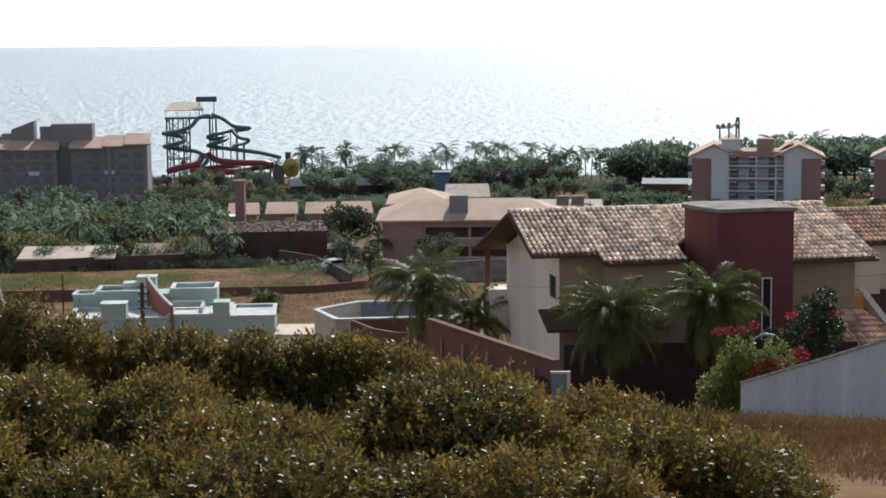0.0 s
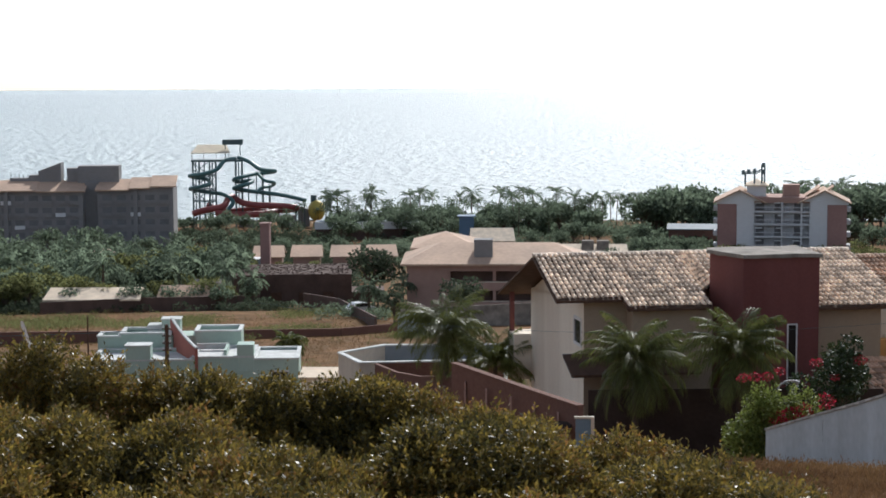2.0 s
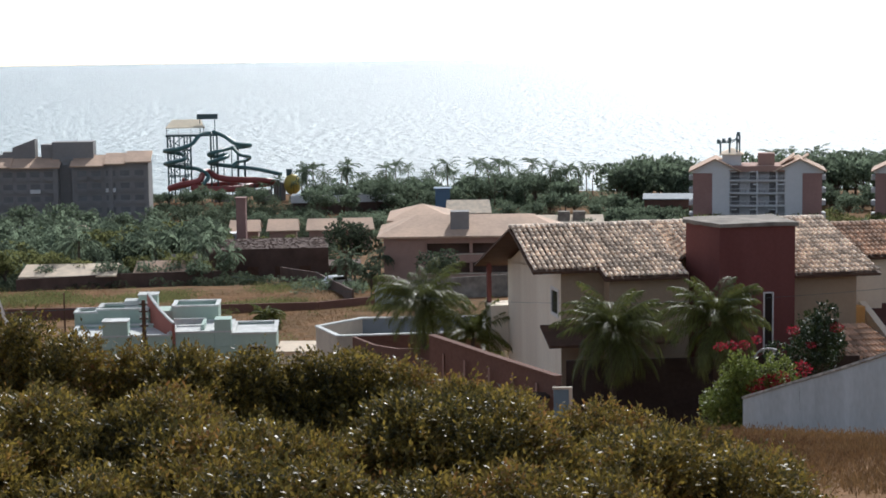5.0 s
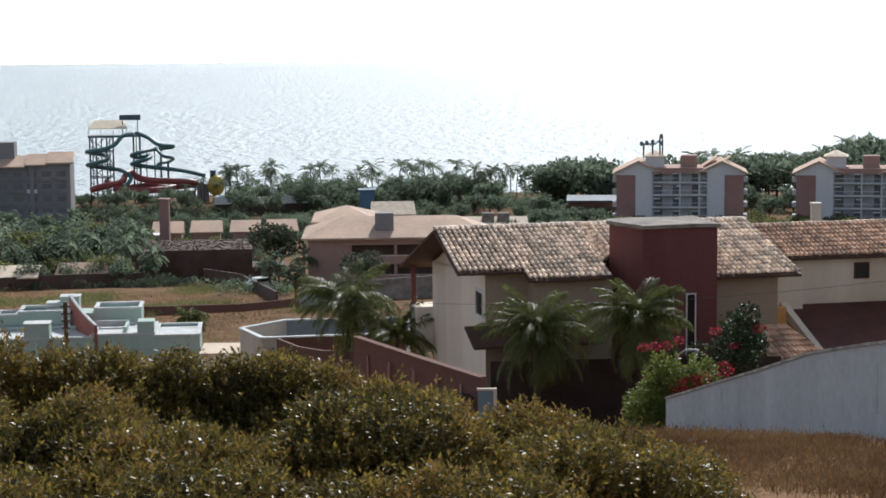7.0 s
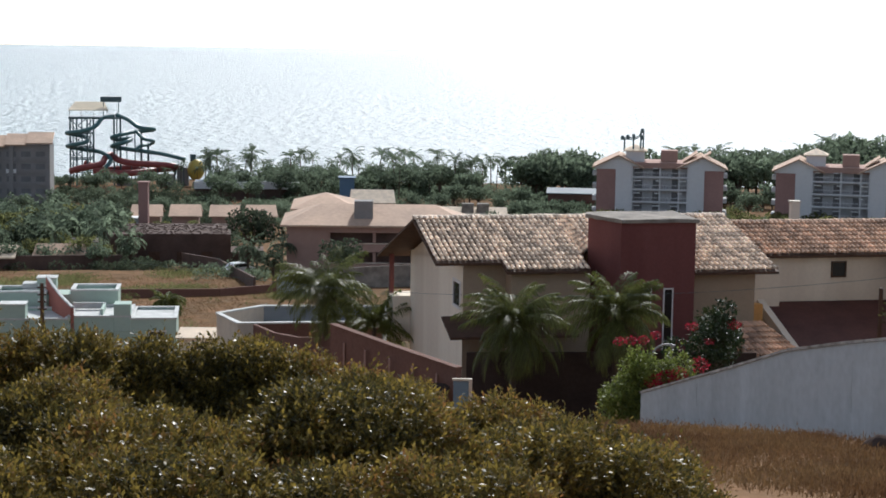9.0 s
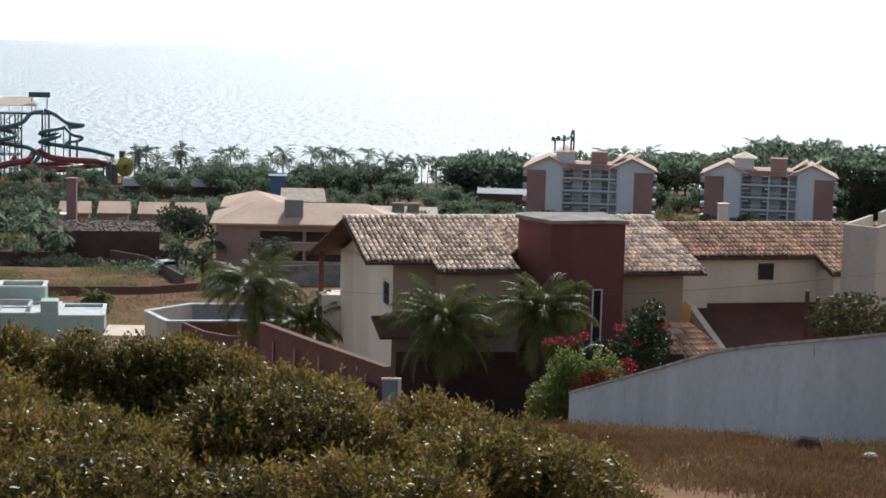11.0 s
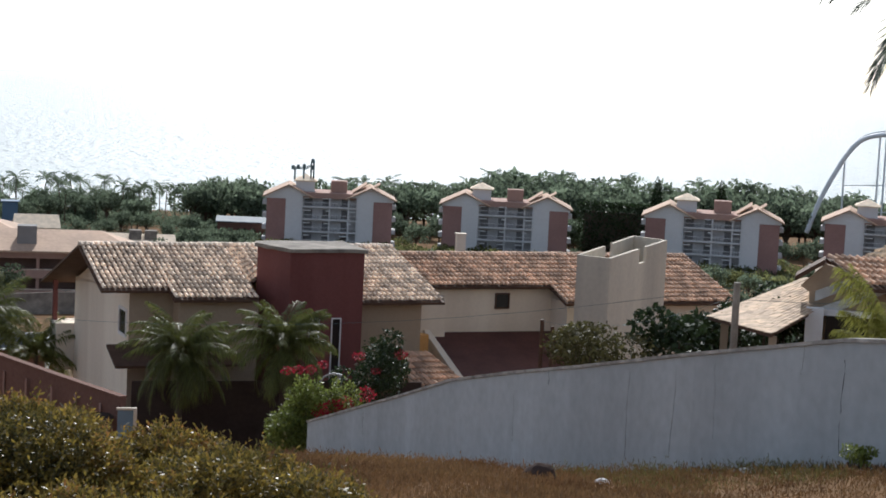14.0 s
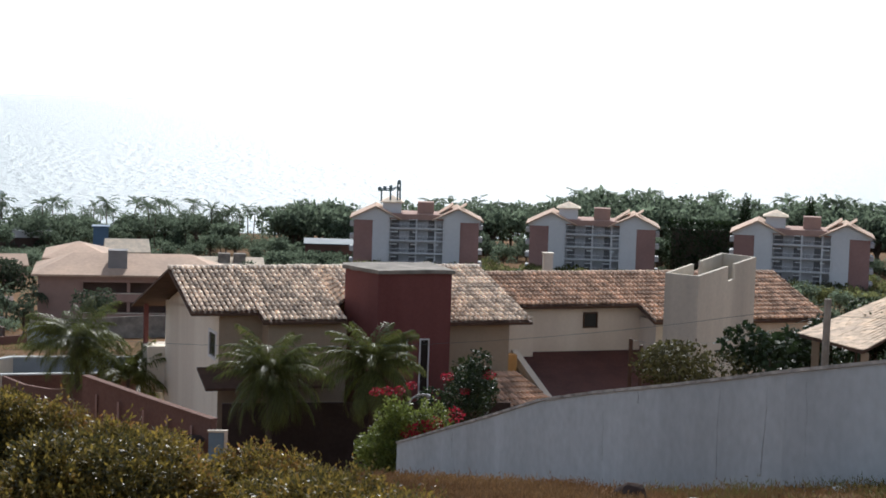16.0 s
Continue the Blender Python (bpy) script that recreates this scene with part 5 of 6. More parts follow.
# ---- water slides ----
def slide_tower():
    h = thing("water_slide_tower", pose(-98.4, 531, 0.6, 0, 0, 10.5), "tall water slide tower with dark green and red looping flumes", "water slide")
    k = 0.169

    def P(px, py, y=0.0):
        return ((px - 350) * k, y, (400 - py) * k - 0.4)
    for px, top in ((321, 274), (332, 274), (350, 274), (361, 274), (396, 268), (407, 270), (443, 296), (455, 318)):
        for y in (0, 6):
            a, b = P(px, 404, y), P(px, top, y)
            part("post", tube(bmesh.new(), [a, b], 0.22, 6), M_STEEL, h)
    for py in (274, 300, 325, 345, 368):
        for y in (0, 6):
            part("beam", tube(bmesh.new(), [P(320, py, y), P(362, py, y)], 0.16, 6), M_STEEL, h)
    for py in (274, 306, 330):
        part("beam", tube(bmesh.new(), [P(394, py, 1), P(409, py, 1)], 0.16, 6), M_STEEL, h)
    for x0, x1, y0, y1 in ((321, 332, 274, 300), (350, 361, 300, 325), (321, 332, 325, 345), (350, 361, 345, 368), (396, 407, 306, 330)):
        part("brace", tube(bmesh.new(), [P(x0, y0), P(x1, y1)], 0.1, 5), M_STEEL, h)
    for px in (326, 341, 355, 401, 418, 432):
        part("post", tube(bmesh.new(), [P(px, 404, 3), P(px, 274 if px < 410 else 296, 3)], 0.15, 6), M_STEEL, h)
    for n, (y0, y1) in enumerate(((274, 287), (287, 300), (300, 312), (312, 325), (325, 337), (337, 350), (350, 368))):
        x0, x1 = (334, 350) if n % 2 else (350, 334)
        part("stair_flight", slab(bmesh.new(), [P(x0, y0, 4), P(x1, y1, 4), P(x1, y1, 5.5), P(x0, y0, 5.5)], 0.25), M_STEEL, h)
        part("brace", tube(bmesh.new(), [P(321, y0), P(332, y1)], 0.09, 5), M_STEEL, h)
        part("brace", tube(bmesh.new(), [P(361, y0), P(350, y1)], 0.09, 5), M_STEEL, h)
    boxp("platform", *(P(318, 0)[0], P(408, 0)[0]), -0.5, 6.5, P(0, 274)[2] - 0.2, P(0, 272)[2], M_STEEL, h)
    cn = P(318, 254)
    part("canopy", slab(bmesh.new(), [(cn[0], -1, cn[2] - 0.9), (P(386, 0)[0], -1, cn[2] - 0.9), (P(380, 0)[0], 7, cn[2] + 1.2), (P(330, 0)[0], 7, cn[2] + 1.2)], 0.15), M_CANVAS, h, "pale canvas canopy")
    for px in (320, 340, 362, 384):
        part("canopy_post", tube(bmesh.new(), [P(px, 274), P(px, 257)], 0.07, 5), M_GALV, h)
    boxp("sign_board", P(373, 0)[0], P(409, 0)[0], 2, 3, P(0, 246)[2], P(0, 237)[2], M_STEEL, h, "dark rooftop sign board")
    for px in (378, 404):
        part("sign_post", tube(bmesh.new(), [P(px, 270, 2.5), P(px, 246, 2.5)], 0.12, 5), M_STEEL, h)

    def flume(pts, mat, r, label=""):
        vs = [Vector(P(*p)) for p in pts]
        out = []
        for i in range(len(vs) - 1):
            p0, p1, p2, p3 = vs[max(i - 1, 0)], vs[i], vs[i + 1], vs[min(i + 2, len(vs) - 1)]
            for s in range(5):
                t = s / 5
                out.append(0.5 * ((2 * p1) + (p2 - p0) * t + (2 * p0 - 5 * p1 + 4 * p2 - p3) * t * t + (3 * p1 - p0 - 3 * p2 + p3) * t ** 3))
        out.append(vs[-1])
        part("flume", tube(bmesh.new(), out, r, 8), mat, h, label, True)
    flume([(395, 270, 2), (376, 274, 0), (362, 288, -3), (335, 296, -4), (316, 299, 0), (322, 303, 5), (345, 307, 4), (350, 313, -2), (330, 318, -4), (316, 322, 0), (325, 326, 4), (350, 330, 3), (374, 333, 0), (390, 345, -2), (380, 358, -4)], M_SLIDE_G, 0.62, "dark green enclosed flume")
    flume([(400, 268, 2), (420, 276, 0), (438, 288, -2), (464, 292, 0), (455, 296, 4), (430, 298, 3), (405, 302, -2), (392, 307, 0), (402, 312, 4), (425, 310, 2), (415, 314, -3), (393, 321, -1), (400, 325, 2), (440, 330, 0), (480, 335, -2), (518, 344, -3)], M_SLIDE_G, 0.62)
    flume([(434, 296, 1), (446, 308, -2), (463, 313, 0), (458, 320, 3), (440, 322, 0), (432, 330, -2)], M_SLIDE_G, 0.5)
    flume([(322, 364, -3), (340, 358, -5), (372, 352, -4), (382, 340, 0), (392, 338, 2), (404, 346, -2), (430, 350, -5), (470, 352, -5), (502, 357, -2), (480, 362, 2), (440, 366, -4), (400, 366, -6), (360, 362, -5)], M_SLIDE_R, 0.95, "red open flume")
    flume([(345, 352, 3), (380, 362, 1), (420, 360, 2), (460, 366, 3), (500, 362, 1)], M_SLIDE_R, 0.7)
    bm = bmesh.new()
    bmesh.ops.create_uvsphere(bm, u_segments=16, v_segments=10, radius=1, matrix=Matrix.Translation(P(537, 363)) @ Matrix.Diagonal((2.6, 2.6, 3.2, 1)))
    part("funnel", bm, M_YELLOW, h, "yellow rounded slide bowl", True)
    part("bucket", tube(bmesh.new(), [P(531, 352), P(532, 336)], [0.7, 0.95], 8), M_STEEL, h)
    for px in (425, 470, 500, 515):
        part("post", tube(bmesh.new(), [P(px, 404, -2), P(px, 350, -2)], 0.15, 5), M_STEEL, h)
    for x0, x1, y0, y1 in ((470, 500, 372, 398), (505, 525, 360, 392), (400, 430, 380, 400)):
        boxp("pump_house", P(x0, 0)[0], P(x1, 0)[0], 1, 5, P(0, y1)[2], P(0, y0)[2], M_HOTEL, h)


slide_tower()


def roof_antenna():
    h = thing("roof_antenna", pose(48.9, 421.5, 21.3), "dark lattice antenna frame on an apartment roof", "antenna")
    for x, t in ((-1.9, 2.8), (0.2, 3.1), (1.9, 4.6), (2.5, 4.6)):
        part("mast", tube(bmesh.new(), [(x, 0, -0.4), (x, 0, t)], 0.2, 6), M_STEEL, h)
    for z in (2.6, 3.0):
        part("bar", tube(bmesh.new(), [(-2.8, 0, z), (0.6, 0, z), (1.9, 0, z + 0.8)], 0.13, 5), M_STEEL, h)
    for x, z in ((-2.4, 2.9), (-1.2, 3.1), (0.2, 3.3), (2.2, 4.6), (2.2, 3.0)):
        boxp("panel_antenna", x - 0.35, x + 0.35, -0.3, 0.1, z - 0.5, z + 0.5, M_STEEL, h)


roof_antenna()


def steel_ride():
    h = thing("steel_ride", pose(183.8, 443.4, 5.0, 0, 0, -23), "pale blue steel ride arch with slender supports", "fairground ride")
    pts = [(0, 0, 6), (3, 0, 15), (7.5, 0, 24.5), (11.5, 0, 30.2), (16, 0, 32.3), (22, 0, 32.6), (30, 0, 31)]
    vs, fine = [Vector(p) for p in pts], []
    for i in range(len(vs) - 1):
        p0, p1, p2, p3 = vs[max(i - 1, 0)], vs[i], vs[i + 1], vs[min(i + 2, len(vs) - 1)]
        for t in (0, 0.25, 0.5, 0.75):
            fine.append(0.5 * ((2 * p1) + (p2 - p0) * t + (2 * p0 - 5 * p1 + 4 * p2 - p3) * t * t + (3 * p1 - p0 - 3 * p2 + p3) * t ** 3))
    part("track", tube(bmesh.new(), fine, 0.62, 8), M_RAIL, h, smooth=True)
    part("rail", tube(bmesh.new(), [p + Vector((0.3, 0.9, 0.9)) for p in fine], 0.2, 6), M_RAIL, h, smooth=True)
    for x, z in ((8.5, 25), (17, 32), (18.6, 32), (26, 31.5)):
        part("support", tube(bmesh.new(), [(x, 0, -4), (x, 0, z)], 0.25, 6), M_RAIL, h)
    for z in (12, 19):
        part("tie", tube(bmesh.new(), [(8.5, 0, z), (26, 0, z + 1)], 0.14, 5), M_RAIL, h)


steel_ride()


# ---- palms and trees ----
rng = np.random.default_rng(11)
PALM = "young coconut palm with arching wind-blown fronds by the house"
put(palm(5.8, 2.75, 60, 60, 1, PALM, "palms by the house", lean=0.02, width=0.024, low=-1.0, high=1.5, wind=0.2), 4.2, 80.5)
put(palm(6.3, 2.5, 68, 56, 2, PALM, "palms by the house", lean=0.02, width=0.024, low=-1.0, high=1.5, wind=0.2), 8.6, 78.3)
put(palm(5.8, 3.0, 58, 54, 3, PALM, "palms by the house", lean=0.02, width=0.027, low=-0.9, high=1.5, wind=0.2), -5.3, 99.9)
put(palm(3.9, 2.6, 40, 48, 4, PALM, "palms by the house", lean=0.02, width=0.027, low=-0.2, high=1.5), -2.6, 98.0)
put(palm(3.6, 2.3, 12, 90, 5, "low yellow-green palm behind the boundary wall", width=0.013, mat=M_LEAF_YELLOW, low=0.2, high=1.5, hang=(0.7, 1.3), aims=((3.1, 1.5, 1.1, 3.1), (3.2, 1.45, 1.2, 2.9), (2.8, 1.5, 0.8, 2.8), (3.5, 0.9, 1.5, 1.8), (4.2, 1.1, 1.6, 2.1), (4.0, 1.4, 1.2, 2.5)), wind=0.0), 20.5, 43.4)
put(palm(4.5, 1.3, 16, 90, 8, "tall palm with dark drooping fronds near the viewpoint", lean=0.0, width=0.012, mat=M_LEAF_DARK, aims=((3.14, -0.2, 0.48, 1.34), (3.05, -0.25, 0.48, 1.25), (3.0, -0.4, 0.4, 1.15), (3.2, -0.6, 0.6, 1.45), (3.1, -0.65, 0.5, 1.35), (3.4, -0.1, 0.5, 1.15)), arc=(-1.5, 1.5), wind=0.0, hang=(0.0, 0.3)), 5.6, 10.5)
put(tree(7.5, 2.5, M_LEAF_MID, 21, 0.13, 45, "dark glossy broadleaf tree beside the red tower"), 12.5, 75.0)
put(tree(7.6, 3.6, M_LEAF_DARK, 22, 0.15, 60, "dense dark mango tree behind the boundary wall"), 19.2, 57.0)
put(tree(6.1, 3.9, M_LEAF_OLIVE, 23, 0.09, 80, "olive flowering shrub behind the boundary wall", "shrub"), 15.9, 55.9)
put(tree(8.6, 7.8, M_LEAF_UNDER, 24, 0.3, 6, "large dark tree beside the lodge"), -22.5, 239)
put(tree(6.0, 5.5, M_LEAF_UNDER, 25, 0.3, 6, "dark tree before the lodge"), -9.5, 212)
put(palm(1.3, 1.9, 26, 12, 26, "low bushy palm in the dry field", width=0.12), -23.0, 162)
put(tree(4.6, 3.6, M_LEAF_UNDER, 27, 0.25, 8, "dull green tree by the track"), -17.2, 208)


for x, y, hh, w, sd in ((22.3, 57.5, 8.4, 3.2, 28), (23.9, 58.3, 9.2, 3.2, 29), (21.2, 59.6, 8.0, 3.4, 30), (25.2, 62.5, 10.5, 3.6, 31)):
    put(tree(hh, w, M_LEAF_DARK, sd, 0.1, 90, "dark green garden shrub beside the porch", "shrub", "porch shrubs"), x, y)


put(tree(0.42, 0.55, M_LEAF_LIME, 35, 0.035, 600, "small leafy weed bush at the wall foot", "shrub"), 12.2, 26.6)


def bougainvillea():
    rnd = np.random.default_rng(5)
    x, y = 7.35, 58.6
    b = ground_z(x, y)
    t = thing("bougainvillea", pose(x, y, b), "bright green bougainvillea with crimson bracts spilling over the wall", "shrub")
    bm = bmesh.new()
    blobs, reds = [], []
    for k in range(70):
        f = rnd.uniform(0, 1)
        cz = 35.2 + 2.1 * f ** 0.9
        half = 0.3 + 0.75 * math.sin(min(1, f * 1.15) * 2.3)
        cx = -0.3 + rnd.uniform(-half, half * 1.35) + 0.5 * f
        w = rnd.uniform(0.22, 0.5) * (1.25 - 0.45 * f)
        cy = rnd.uniform(-0.35, 0.5)
        blobs.append(((cx, cy, cz - b), (w, w, w * rnd.uniform(0.7, 1.3))))
        if k % 3 == 0:
            tube(bm, [(0, 0.2, -0.3), (cx * 0.4, 0.2, (cz - b) * 0.5), (cx, cy, cz - b)], [0.05, 0.03, 0.01], 5)
        if f > 0.75:
            blobs.append(((cx + rnd.uniform(-0.15, 0.15), cy, cz - b + w + 0.1), (0.07, 0.07, 0.28)))
    part("stems", bm, M_BARK, t)
    p, o = blob_points(blobs, 170, rnd)
    leaf_mesh("foliage", p, o, 0.065, M_LEAF_LIME, t, rnd, label="bright yellow-green leaves")
    for cx, cy, cz, w in ((0.75, -0.3, 36.75, 0.4), (0.3, -0.3, 36.75, 0.3), (1.1, -0.2, 36.9, 0.35), (1.9, 0.2, 37.2, 0.3), (0.45, -0.4, 36.3, 0.22)):
        reds.append(((cx, cy, cz - b), (w, w, w * 0.8)))
    p, o = blob_points(reds, 170, rnd)
    leaf_mesh("bloom", p, o, 0.06, M_BLOOM, t, rnd, long=1.2, label="crimson papery bracts")["kind"] = "stuff"
    x, y = 10.4, 65.5
    b = ground_z(x, y)
    t = thing("bougainvillea", pose(x, y, b), "tall dark bougainvillea with scattered crimson flower heads", "shrub")
    bm = bmesh.new()
    blobs = []
    for cx, cy, cz, w in ((0.6, 0.8, 37.2, 0.6), (1.0, 1.4, 36.6, 0.7), (0.2, 0.6, 36.5, 0.7), (-1.0, 0, 36.5, 0.5), (0.9, 1.0, 37.8, 0.45), (0.5, 0.5, 35.6, 0.8)):
        blobs.append(((cx, cy, cz - b), (w, w, w)))
        tube(bm, [(0, 0.2, -0.3), (cx * 0.4, cy * 0.4, (cz - b) * 0.5), (cx, cy, cz - b)], [0.06, 0.035, 0.01], 5)
    part("stems", bm, M_BARK, t)
    p, o = blob_points(blobs, 120, rnd)
    leaf_mesh("foliage", p, o, 0.09, M_LEAF_DARK, t, rnd, flat=0.6)
    reds = [((cx, cy, cz - b), (w, 0.25, w * 0.6)) for cx, cy, cz, w in ((-2.9, -1.9, 37.2, 0.22), (-2.45, -1.9, 37.2, 0.2), (-2.0, -1.9, 37.4, 0.17), (-0.5, -0.3, 37.45, 0.22), (1.2, 0.6, 37.4, 0.25), (-3.3, -1.9, 37.15, 0.2), (0.2, -0.2, 36.9, 0.15))]
    p, o = blob_points(reds, 170, rnd)
    leaf_mesh("bloom", p, o, 0.06, M_BLOOM, t, rnd, long=1.2, label="crimson flower heads")["kind"] = "stuff"


bougainvillea()

far_palms = [palm(9, 3.3, 20, 14, 60 + i, "tall coconut palm on the beach front", "beach palms", lean=0.14, width=0.12, mat=M_LEAF_FAR, low=-0.7, high=1.4, hang=(0.2, 0.6)) for i in range(5)]
far_trees = [tree(9, 9, M_LEAF_FAR, 70 + i, 0.42, 3.2, "dark green broadleaf tree near the beach", group="beach trees") for i in range(3)]
olive_trees = [tree(6, 6.5, M_LEAF_FAR2, 80 + i, 0.34, 4.5, "olive green tree among the low roofs", group="trees among roofs") for i in range(2)]
green_trees = [tree(6, 6, M_LEAF_FAR, 90 + i, 0.34, 4.5, "dark green tree among the low roofs", group="trees among roofs") for i in range(2)]
low_palms = [palm(4.5, 2.8, 14, 9, 95 + i, "short bushy palm among the low roofs", "garden palms", lean=0.1, width=0.16, mat=M_LEAF_FAR) for i in range(2)]


def ring(n, az0, az1, d0, d1, s0, s1):
    out = []
    for i in range(n):
        a = radians(az0 + (az1 - az0) * (i + rng.uniform(0, 1)) / n)
        d = rng.uniform(d0, d1)
        out.append((d * math.sin(a), d * math.cos(a), float(rng.uniform(s0, s1))))
    return out


def set_first(kinds, spots):
    """The first spots take the made ones, the rest are copies."""
    for kd, (x, y, s) in zip(kinds, spots):
        put(kd, x, y, s=s, turn=float(rng.uniform(0, 6)))
    copies(kinds, spots[len(kinds):], rng)


# beach front palms, thinner towards the slides
set_first(far_palms, ring(42, -6.9, 2.0, 485, 545, 0.7, 1.25) + ring(5, -8.2, -6.8, 520, 545, 0.55, 0.75) + ring(6, 1.6, 3.6, 520, 545, 0.8, 1.05) + ring(6, 7.4, 12, 500, 560, 1.15, 1.45) + ring(11, 12, 26, 500, 560, 1.45, 1.85))
set_first(far_trees, ring(38, -6.6, 1.8, 465, 525, 0.65, 1.08) + ring(14, 3.2, 5.5, 455, 500, 1.25, 1.65) + ring(26, 7.4, 12, 480, 540, 1.3, 1.65) + ring(58, 12, 27.5, 480, 540, 1.7, 2.15) + ring(30, 6, 27, 440, 470, 0.7, 1.1) + ring(3, 14.6, 15.3, 440, 455, 1.0, 1.3) + ring(10, -12, -8, 500, 520, 0.5, 0.8) + ring(9, -2, 4, 420, 450, 0.5, 0.8) + ring(8, -18.5, -11, 405, 420, 0.6, 0.9))
set_first(olive_trees, ring(12, -18.5, -9.5, 255, 325, 0.9, 1.3) + ring(22, -18.5, -10.2, 250, 315, 0.55, 0.95) + ring(12, -18.5, -13.5, 240, 262, 0.6, 0.95) + ring(9, -12.3, -9.8, 243, 262, 0.5, 0.8) + ring(6, -10, -5.5, 300, 320, 0.4, 0.6) + ring(8, 18, 26, 330, 360, 0.5, 0.8))
set_first(green_trees, ring(18, -18.5, -9.5, 262, 335, 1.0, 1.45) + ring(26, -18.5, -9.6, 255, 345, 0.6, 1.1) + ring(10, -17, -9.2, 238, 252, 0.35, 0.65) + ring(12, -18.5, -9.8, 262, 300, 0.7, 1.1) + ring(10, -4, 6, 290, 400, 0.5, 0.9) + ring(14, 15, 26, 300, 365, 0.6, 1.0) + ring(9, -11, -4, 340, 420, 0.6, 1.0))
set_first(low_palms, ring(26, -18.5, -9, 246, 320, 0.9, 1.4) + ring(5, 17.5, 20.5, 130, 170, 0.9, 1.2) + ring(4, -6, -3, 215, 235, 0.7, 0.9))


def cypress(x, y, height, seed):
    rnd = np.random.default_rng(seed)
    t = thing("cypress", pose(x, y, ground_z(x, y)), "dark pointed conifer among the beach trees", "tree", "conifers")
    part("trunk", tube(bmesh.new(), [(0, 0, -0.5), (0, 0, height * 0.8)], [0.4, 0.1], 7), M_BARK, t)
    blobs = [((0, 0, height * (0.35 + 0.62 * i / 9)), (2.6 * (1 - i / 9.5), 2.6 * (1 - i / 9.5), height * 0.07)) for i in range(9)]
    p, o = blob_points(blobs, 12, rnd)
    leaf_mesh("crown", p, o, 0.4, M_LEAF_DARK, t, rnd)


def tall_hedge(x, y, turn, length, depth, z1, seed):
    rnd = np.random.default_rng(seed)
    b = ground_z(x, y)
    t = thing("hedge", pose(x, y, b, 0, 0, turn), "tall dark clipped hedge between the apartment blocks", "hedge")
    part("woody_core", box(bmesh.new(), -length / 2 + 1, length / 2 - 1, depth * 0.4, depth * 0.6, -0.5, z1 - b - 2), M_BARK, t)
    m = 5200
    c = np.stack([rnd.uniform(-length / 2, length / 2, m), rnd.uniform(0, depth, m), rnd.uniform(0, z1 - b, m)], 1)
    face = rnd.random(m)
    c[face < 0.55, 1] *= 0.15
    c[face > 0.7, 2] = (z1 - b) * (1 - 0.06 * rnd.random((face > 0.7).sum()))
    leaf_mesh("foliage", c, np.tile((0, -0.7, 0.5), (m, 1)), 0.42, M_LEAF_DARK, t, rnd)


tall_hedge(125.1, 421.0, -28.7, 18.7, 6.0, 18.1, 3)
cypress(147, 457, 20.5, 1)
cypress(163, 452, 20.5, 2)


# ---- dry plot: grass, weeds, litter ----
def tufts(name, spots, h, n, mat, label, seed, spread=0.12):
    rnd = np.random.default_rng(seed)
    base = np.repeat(np.array([(x, y, ground_z(x, y)) for x, y in spots]), n, 0)
    m = len(base)
    base[:, :2] += rnd.normal(size=(m, 2)) * spread
    ob = leaf_mesh(name, base, np.tile((0, 0, 1.6), (m, 1)), h / 5.5, mat, None, rnd, long=5.5, droop=0)
    tagged(ob, label, "grass", kind="stuff")


spots = []
while len(spots) < 10000:
    a, d = radians(rng.uniform(-3, 27)), rng.uniform(17.5, 57)
    x, y = d * math.sin(a), d * math.cos(a)
    if noise.noise((x * 0.3, y * 0.3, 7)) > (-0.9 if d > 34 else -0.3):
        spots.append((x, y))
for i in range(6000):
    a, q = radians(rng.uniform(-3, 13)), rng.uniform(26, 56)
    spots.append((q * math.sin(a), q * math.cos(a)))
for i in range(3500):
    a, q = radians(rng.uniform(-2, 20)), rng.uniform(17, 30)
    if noise.noise((q * math.sin(a) * 0.8, q * math.cos(a) * 0.5, 17)) > 0.0:
        spots.append((q * math.sin(a), q * math.cos(a)))
tufts("dry_grass", spots, 0.085, 18, M_GRASS, "short scorched brown grass on the sloping plot", 31, 0.25)
spots = []
wl_pts = [(6.88, 54.57), (8.39, 47.26), (9.78, 40.85), (11.51, 32.52), (12.65, 28.3), (13.1, 26.3)]
green = []
while len(spots) < 190 or len(green) < 420:
    k = int(rng.integers(len(wl_pts) - 1))
    (x0, y0), (x1, y1) = wl_pts[k], wl_pts[k + 1]
    f = rng.uniform(0, 1)
    x, y = x0 + (x1 - x0) * f - 0.2 - abs(rng.normal()) * 0.55, y0 + (y1 - y0) * f
    if noise.noise((x * 0.6, y * 0.6, 21)) > 0.1:
        spots.append((x, y))
    if y < 37 and noise.noise((x * 0.5, y * 0.5, 5)) > 0.0:
        green.append((x, y))
tufts("weeds", spots[:150], 0.2, 5, M_STALK, "dark dead weed stalks along the wall foot", 32, 0.14)
green = green[:230]
while len(green) < 900:
    x, y = rng.uniform(8.0, 12.4), rng.uniform(24.5, 31)
    if noise.noise((x * 0.7, y * 0.5, 5)) > 0.02:
        green.append((x, y))
tufts("weeds", green, 0.085, 12, M_WEED, "low green weeds along the wall foot", 34, 0.4)
spots = []
while len(spots) < 3600:
    a, d = radians(rng.uniform(-19, -2)), rng.uniform(150, 232)
    x, y = d * math.sin(a), d * math.cos(a)
    if noise.noise((x * 0.06, y * 0.06, 9)) > -0.05:
        spots.append((x, y))
tufts("field_grass", spots, 0.2, 12, M_GRASS, "dry grass in the fields below", 33, 1.3)
spots = []
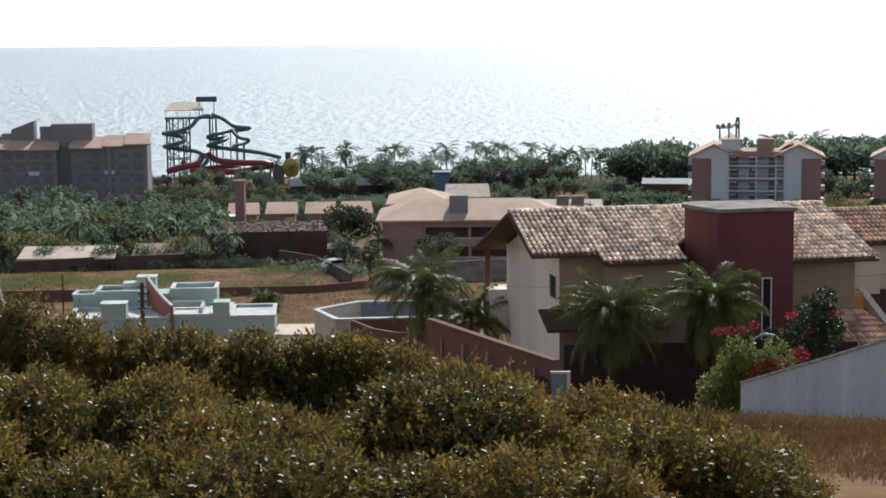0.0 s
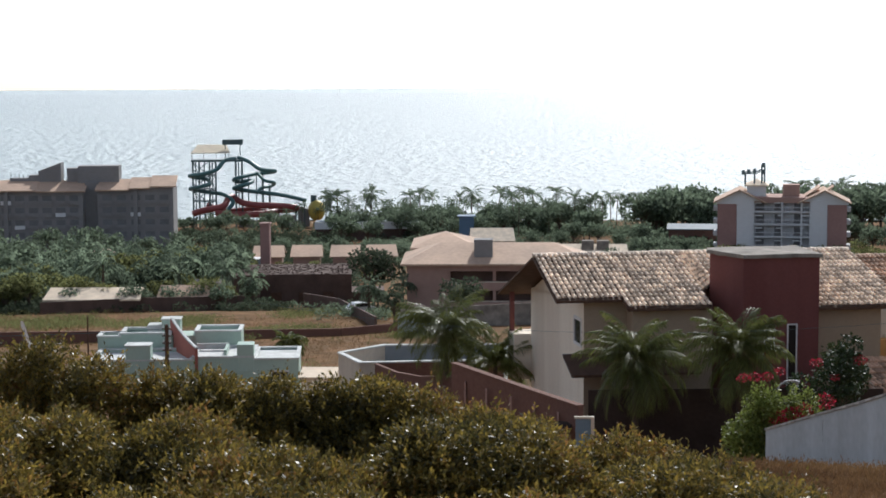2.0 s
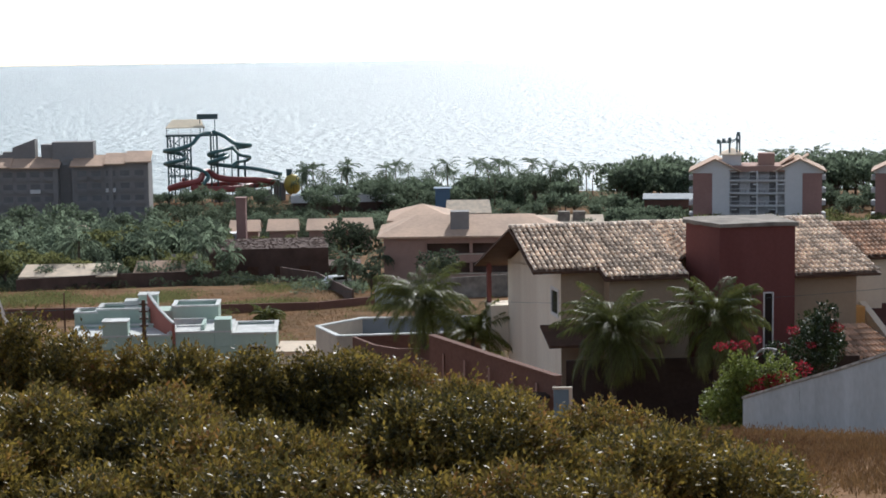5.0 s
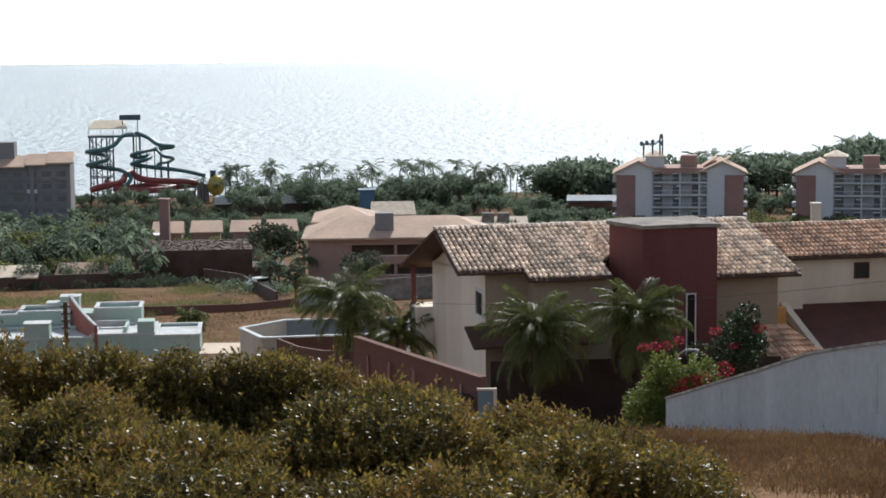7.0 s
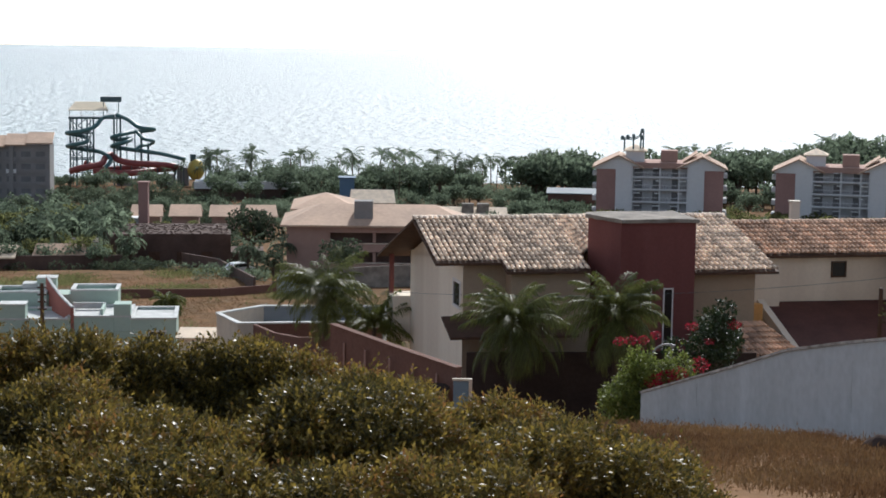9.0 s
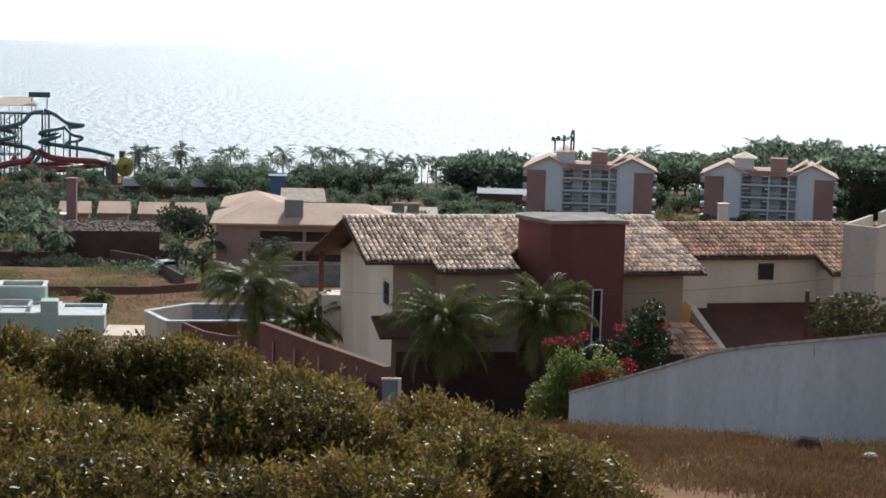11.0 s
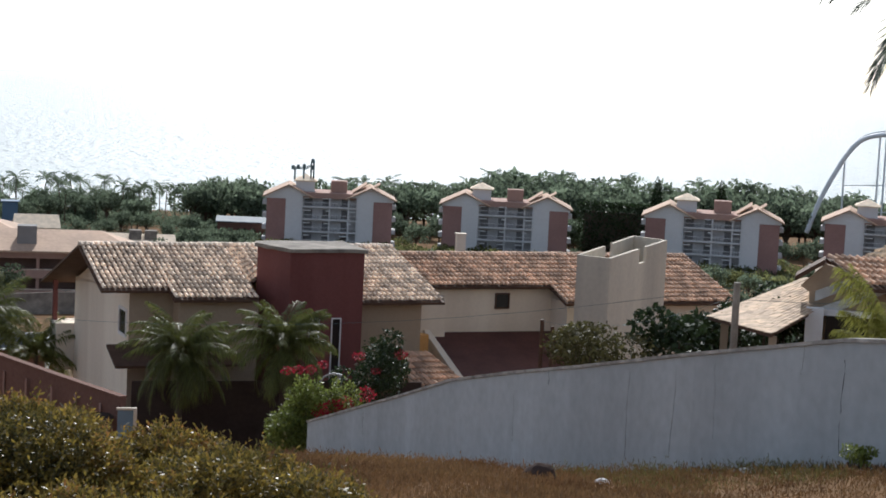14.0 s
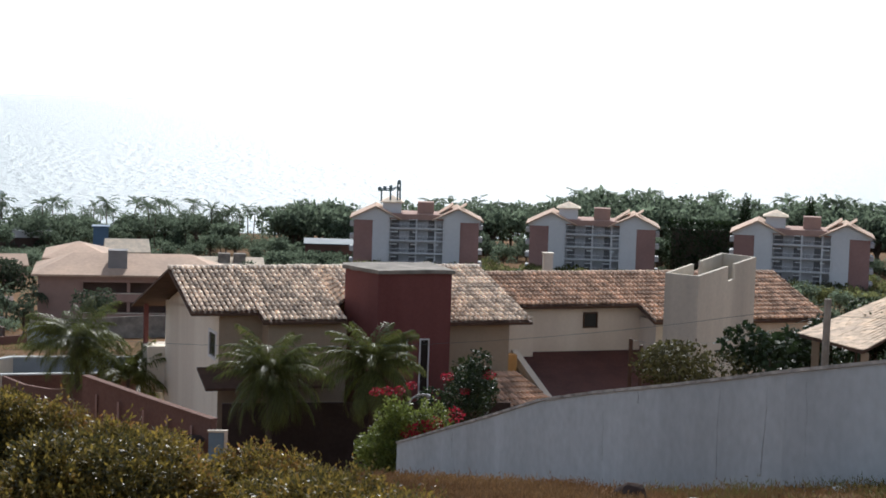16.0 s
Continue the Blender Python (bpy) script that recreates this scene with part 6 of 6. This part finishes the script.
while len(spots) < 4000:
    a, q = radians(rng.uniform(-19, -2)), rng.uniform(184, 232)
    x, y = q * math.sin(a), q * math.cos(a)
    if noise.noise((x * 0.09, y * 0.05, 14)) > 0.08:
        spots.append((x, y))
tufts("field_grass", spots, 0.34, 10, M_LEAF_FAR2, "olive green weeds in the fields below", 35, 1.3)


def mound():
    b = ground_z(7.25, 27.7)
    bm = bmesh.new()
    bmesh.ops.create_icosphere(bm, subdivisions=3, radius=1, matrix=Matrix.Diagonal((0.3, 0.3, 0.27, 1)))
    for v in bm.verts:
        v.co *= 1 + 0.25 * noise.noise(v.co * 5)
    ob = part("earth_mound", bm, M_GARDEN)
    ob.matrix_basis = pose(7.25, 27.7, b)
    tagged(ob, "small dark heap of earth on the dry plot", "mound")
    for i, (x, y) in enumerate(((8.15, 27.2), (11.4, 29.5))):
        bm = bmesh.new()
        bmesh.ops.create_icosphere(bm, subdivisions=2, radius=1, matrix=Matrix.Diagonal((0.14, 0.1, 0.07, 1)))
        for v in bm.verts:
            v.co *= 1 + 0.5 * noise.noise(v.co * 14 + Vector((i, 0, 0)))
        ob = part("litter", bm, M_WHITE)
        ob.matrix_basis = pose(x, y, ground_z(x, y) + 0.04, 0, 0, i * 50)
        tagged(ob, "crumpled white plastic scrap on the dry ground", "litter", "scraps on the plot")


mound()


# ---- low green cover between the roofs and the beach ----
def scrub(n, az0, az1, d0, d1, size, mat, label, seed):
    rnd = np.random.default_rng(seed)
    blobs = []
    while len(blobs) < n:
        a, dd = radians(rnd.uniform(az0, az1)), rnd.uniform(d0, d1)
        x, y = dd * math.sin(a), dd * math.cos(a)
        if noise.noise((x * 0.03, y * 0.03, seed)) < -0.2:
            continue
        w = size * rnd.uniform(0.5, 1.2)
        blobs.append(((x, y, ground_z(x, y) + w * 0.3), (w, w, w * 0.8)))
    p, o = blob_points(blobs, 14 / size, rnd)
    tagged(leaf_mesh("scrub", p, o, 0.16 * size, mat, None, rnd), label, "bushes", kind="stuff")


scrub(420, -15, -6.5, 340, 500, 2.1, M_LEAF_UNDER, "dark green thicket below the water slides", 58)
scrub(1100, -19, 4.5, 345, 545, 1.7, M_LEAF_FAR, "dark green scrub under the beach palms", 51)
scrub(700, 4, 28, 300, 520, 1.8, M_LEAF_FAR, "dark green scrub round the apartment blocks", 52)
# these three use the darker leaf to paint shade below the tree tops
scrub(420, -19, -6, 262, 350, 1.7, M_LEAF_UNDER, "dark green bushes between the low roofs", 57)
scrub(360, -19, -8.5, 243, 330, 1.5, M_LEAF_UNDER, "dark scrub and hedges among the low roofs", 53)
scrub(260, -19, -8, 236, 250, 1.0, M_LEAF_UNDER, "dark hedge along the back of the field", 54)
scrub(520, 13, 28, 105, 330, 1.7, M_LEAF_FAR, "green gardens below the apartment blocks", 59)
scrub(420, 5, 28, 345, 445, 2.3, M_LEAF_FAR2, "olive green thicket round the apartment blocks", 60)
scrub(170, -7, 2.8, 480, 530, 2.2, M_LEAF_FAR, "dark green understorey of the beach palms", 62)
scrub(230, 3.1, 8, 425, 500, 2.8, M_LEAF_FAR, "dark green understorey of the beach trees", 61)
scrub(160, -8, 2, 212, 330, 1.2, M_LEAF_FAR, "scrub round the lodge", 55)
scrub(90, -19, -3, 150, 235, 0.6, M_LEAF_FAR2, "scattered low bushes in the dry field", 56)


# ---- cables ----
def cable(a, b, sag, r=0.005):
    a, b = Vector(a), Vector(b)
    pts = [a.lerp(b, i / 16) + Vector((0, 0, -sag * 4 * (i / 16) * (1 - i / 16))) for i in range(17)]
    ob = part("power_cable", tube(bmesh.new(), pts, r, 4), M_STEEL)
    tagged(ob, "thin dark overhead power cable", "cable", "overhead cables")


cable((17.5, 46.8, 42.55), (-10.0, 62.0, 40.0), 1.2)
cable((17.5, 46.8, 42.3), (18.7, 72.6, 37.9), 0.5)
cable((17.5, 46.8, 42.2), (40.0, 40.0, 44.0), 0.4)
cable((-26.05, 123.3, 30.2), (-60.0, 120.0, 30.6), 0.6, 0.02)


# ---- joints and runs on the long wall ----
for yy, w, z0, z1, mat in ((28.28, 0.014, 2.0, 0.3, M_CRACK), (33.2, 0.015, 1.8, 0.12, M_DAMP), (31.9, 0.01, 1.4, 0.2, M_DAMP), (35.0, 0.015, 1.8, 0.2, M_DAMP), (40.3, 0.011, 1.2, 0.4, M_DAMP), (50.0, 0.014, 0.7, 0.15, M_DAMP), (29.3, 0.012, 0.5, 0.02, M_CRACK), (38.6, 0.012, 0.3, 0.02, M_CRACK)):
    xs, ys, zs = [6.88, 7.82, 8.39, 9.07, 9.78, 10.59, 11.51, 12.65, 13.17], [54.57, 50.4, 47.26, 43.57, 40.85, 37.02, 32.52, 28.3, 26.3], [37.08, 38.35, 39.26, 40.37, 41.03, 41.86, 42.88, 43.82, 44.1]
    xx = float(np.interp(-yy, [-v for v in ys], xs))
    zz = float(np.interp(-yy, [-v for v in ys], zs))
    bm = bmesh.new()
    rr = random.Random(int(yy * 100))
    pts, off = [], 0.0
    for k in range(15):
        off += rr.uniform(-0.03, 0.03)
        pts.append((xx - 0.092 - off * 0.24, yy + off, zz - z1 - z0 * k / 14))
    tube(bm, pts, [w * (0.2 + 0.6 * rr.random()) for k in range(15)], 4)
    part("crack", bm, mat, bpy.data.objects["boundary_wall"], "dark vertical crack" if mat is M_CRACK else "damp vertical run")
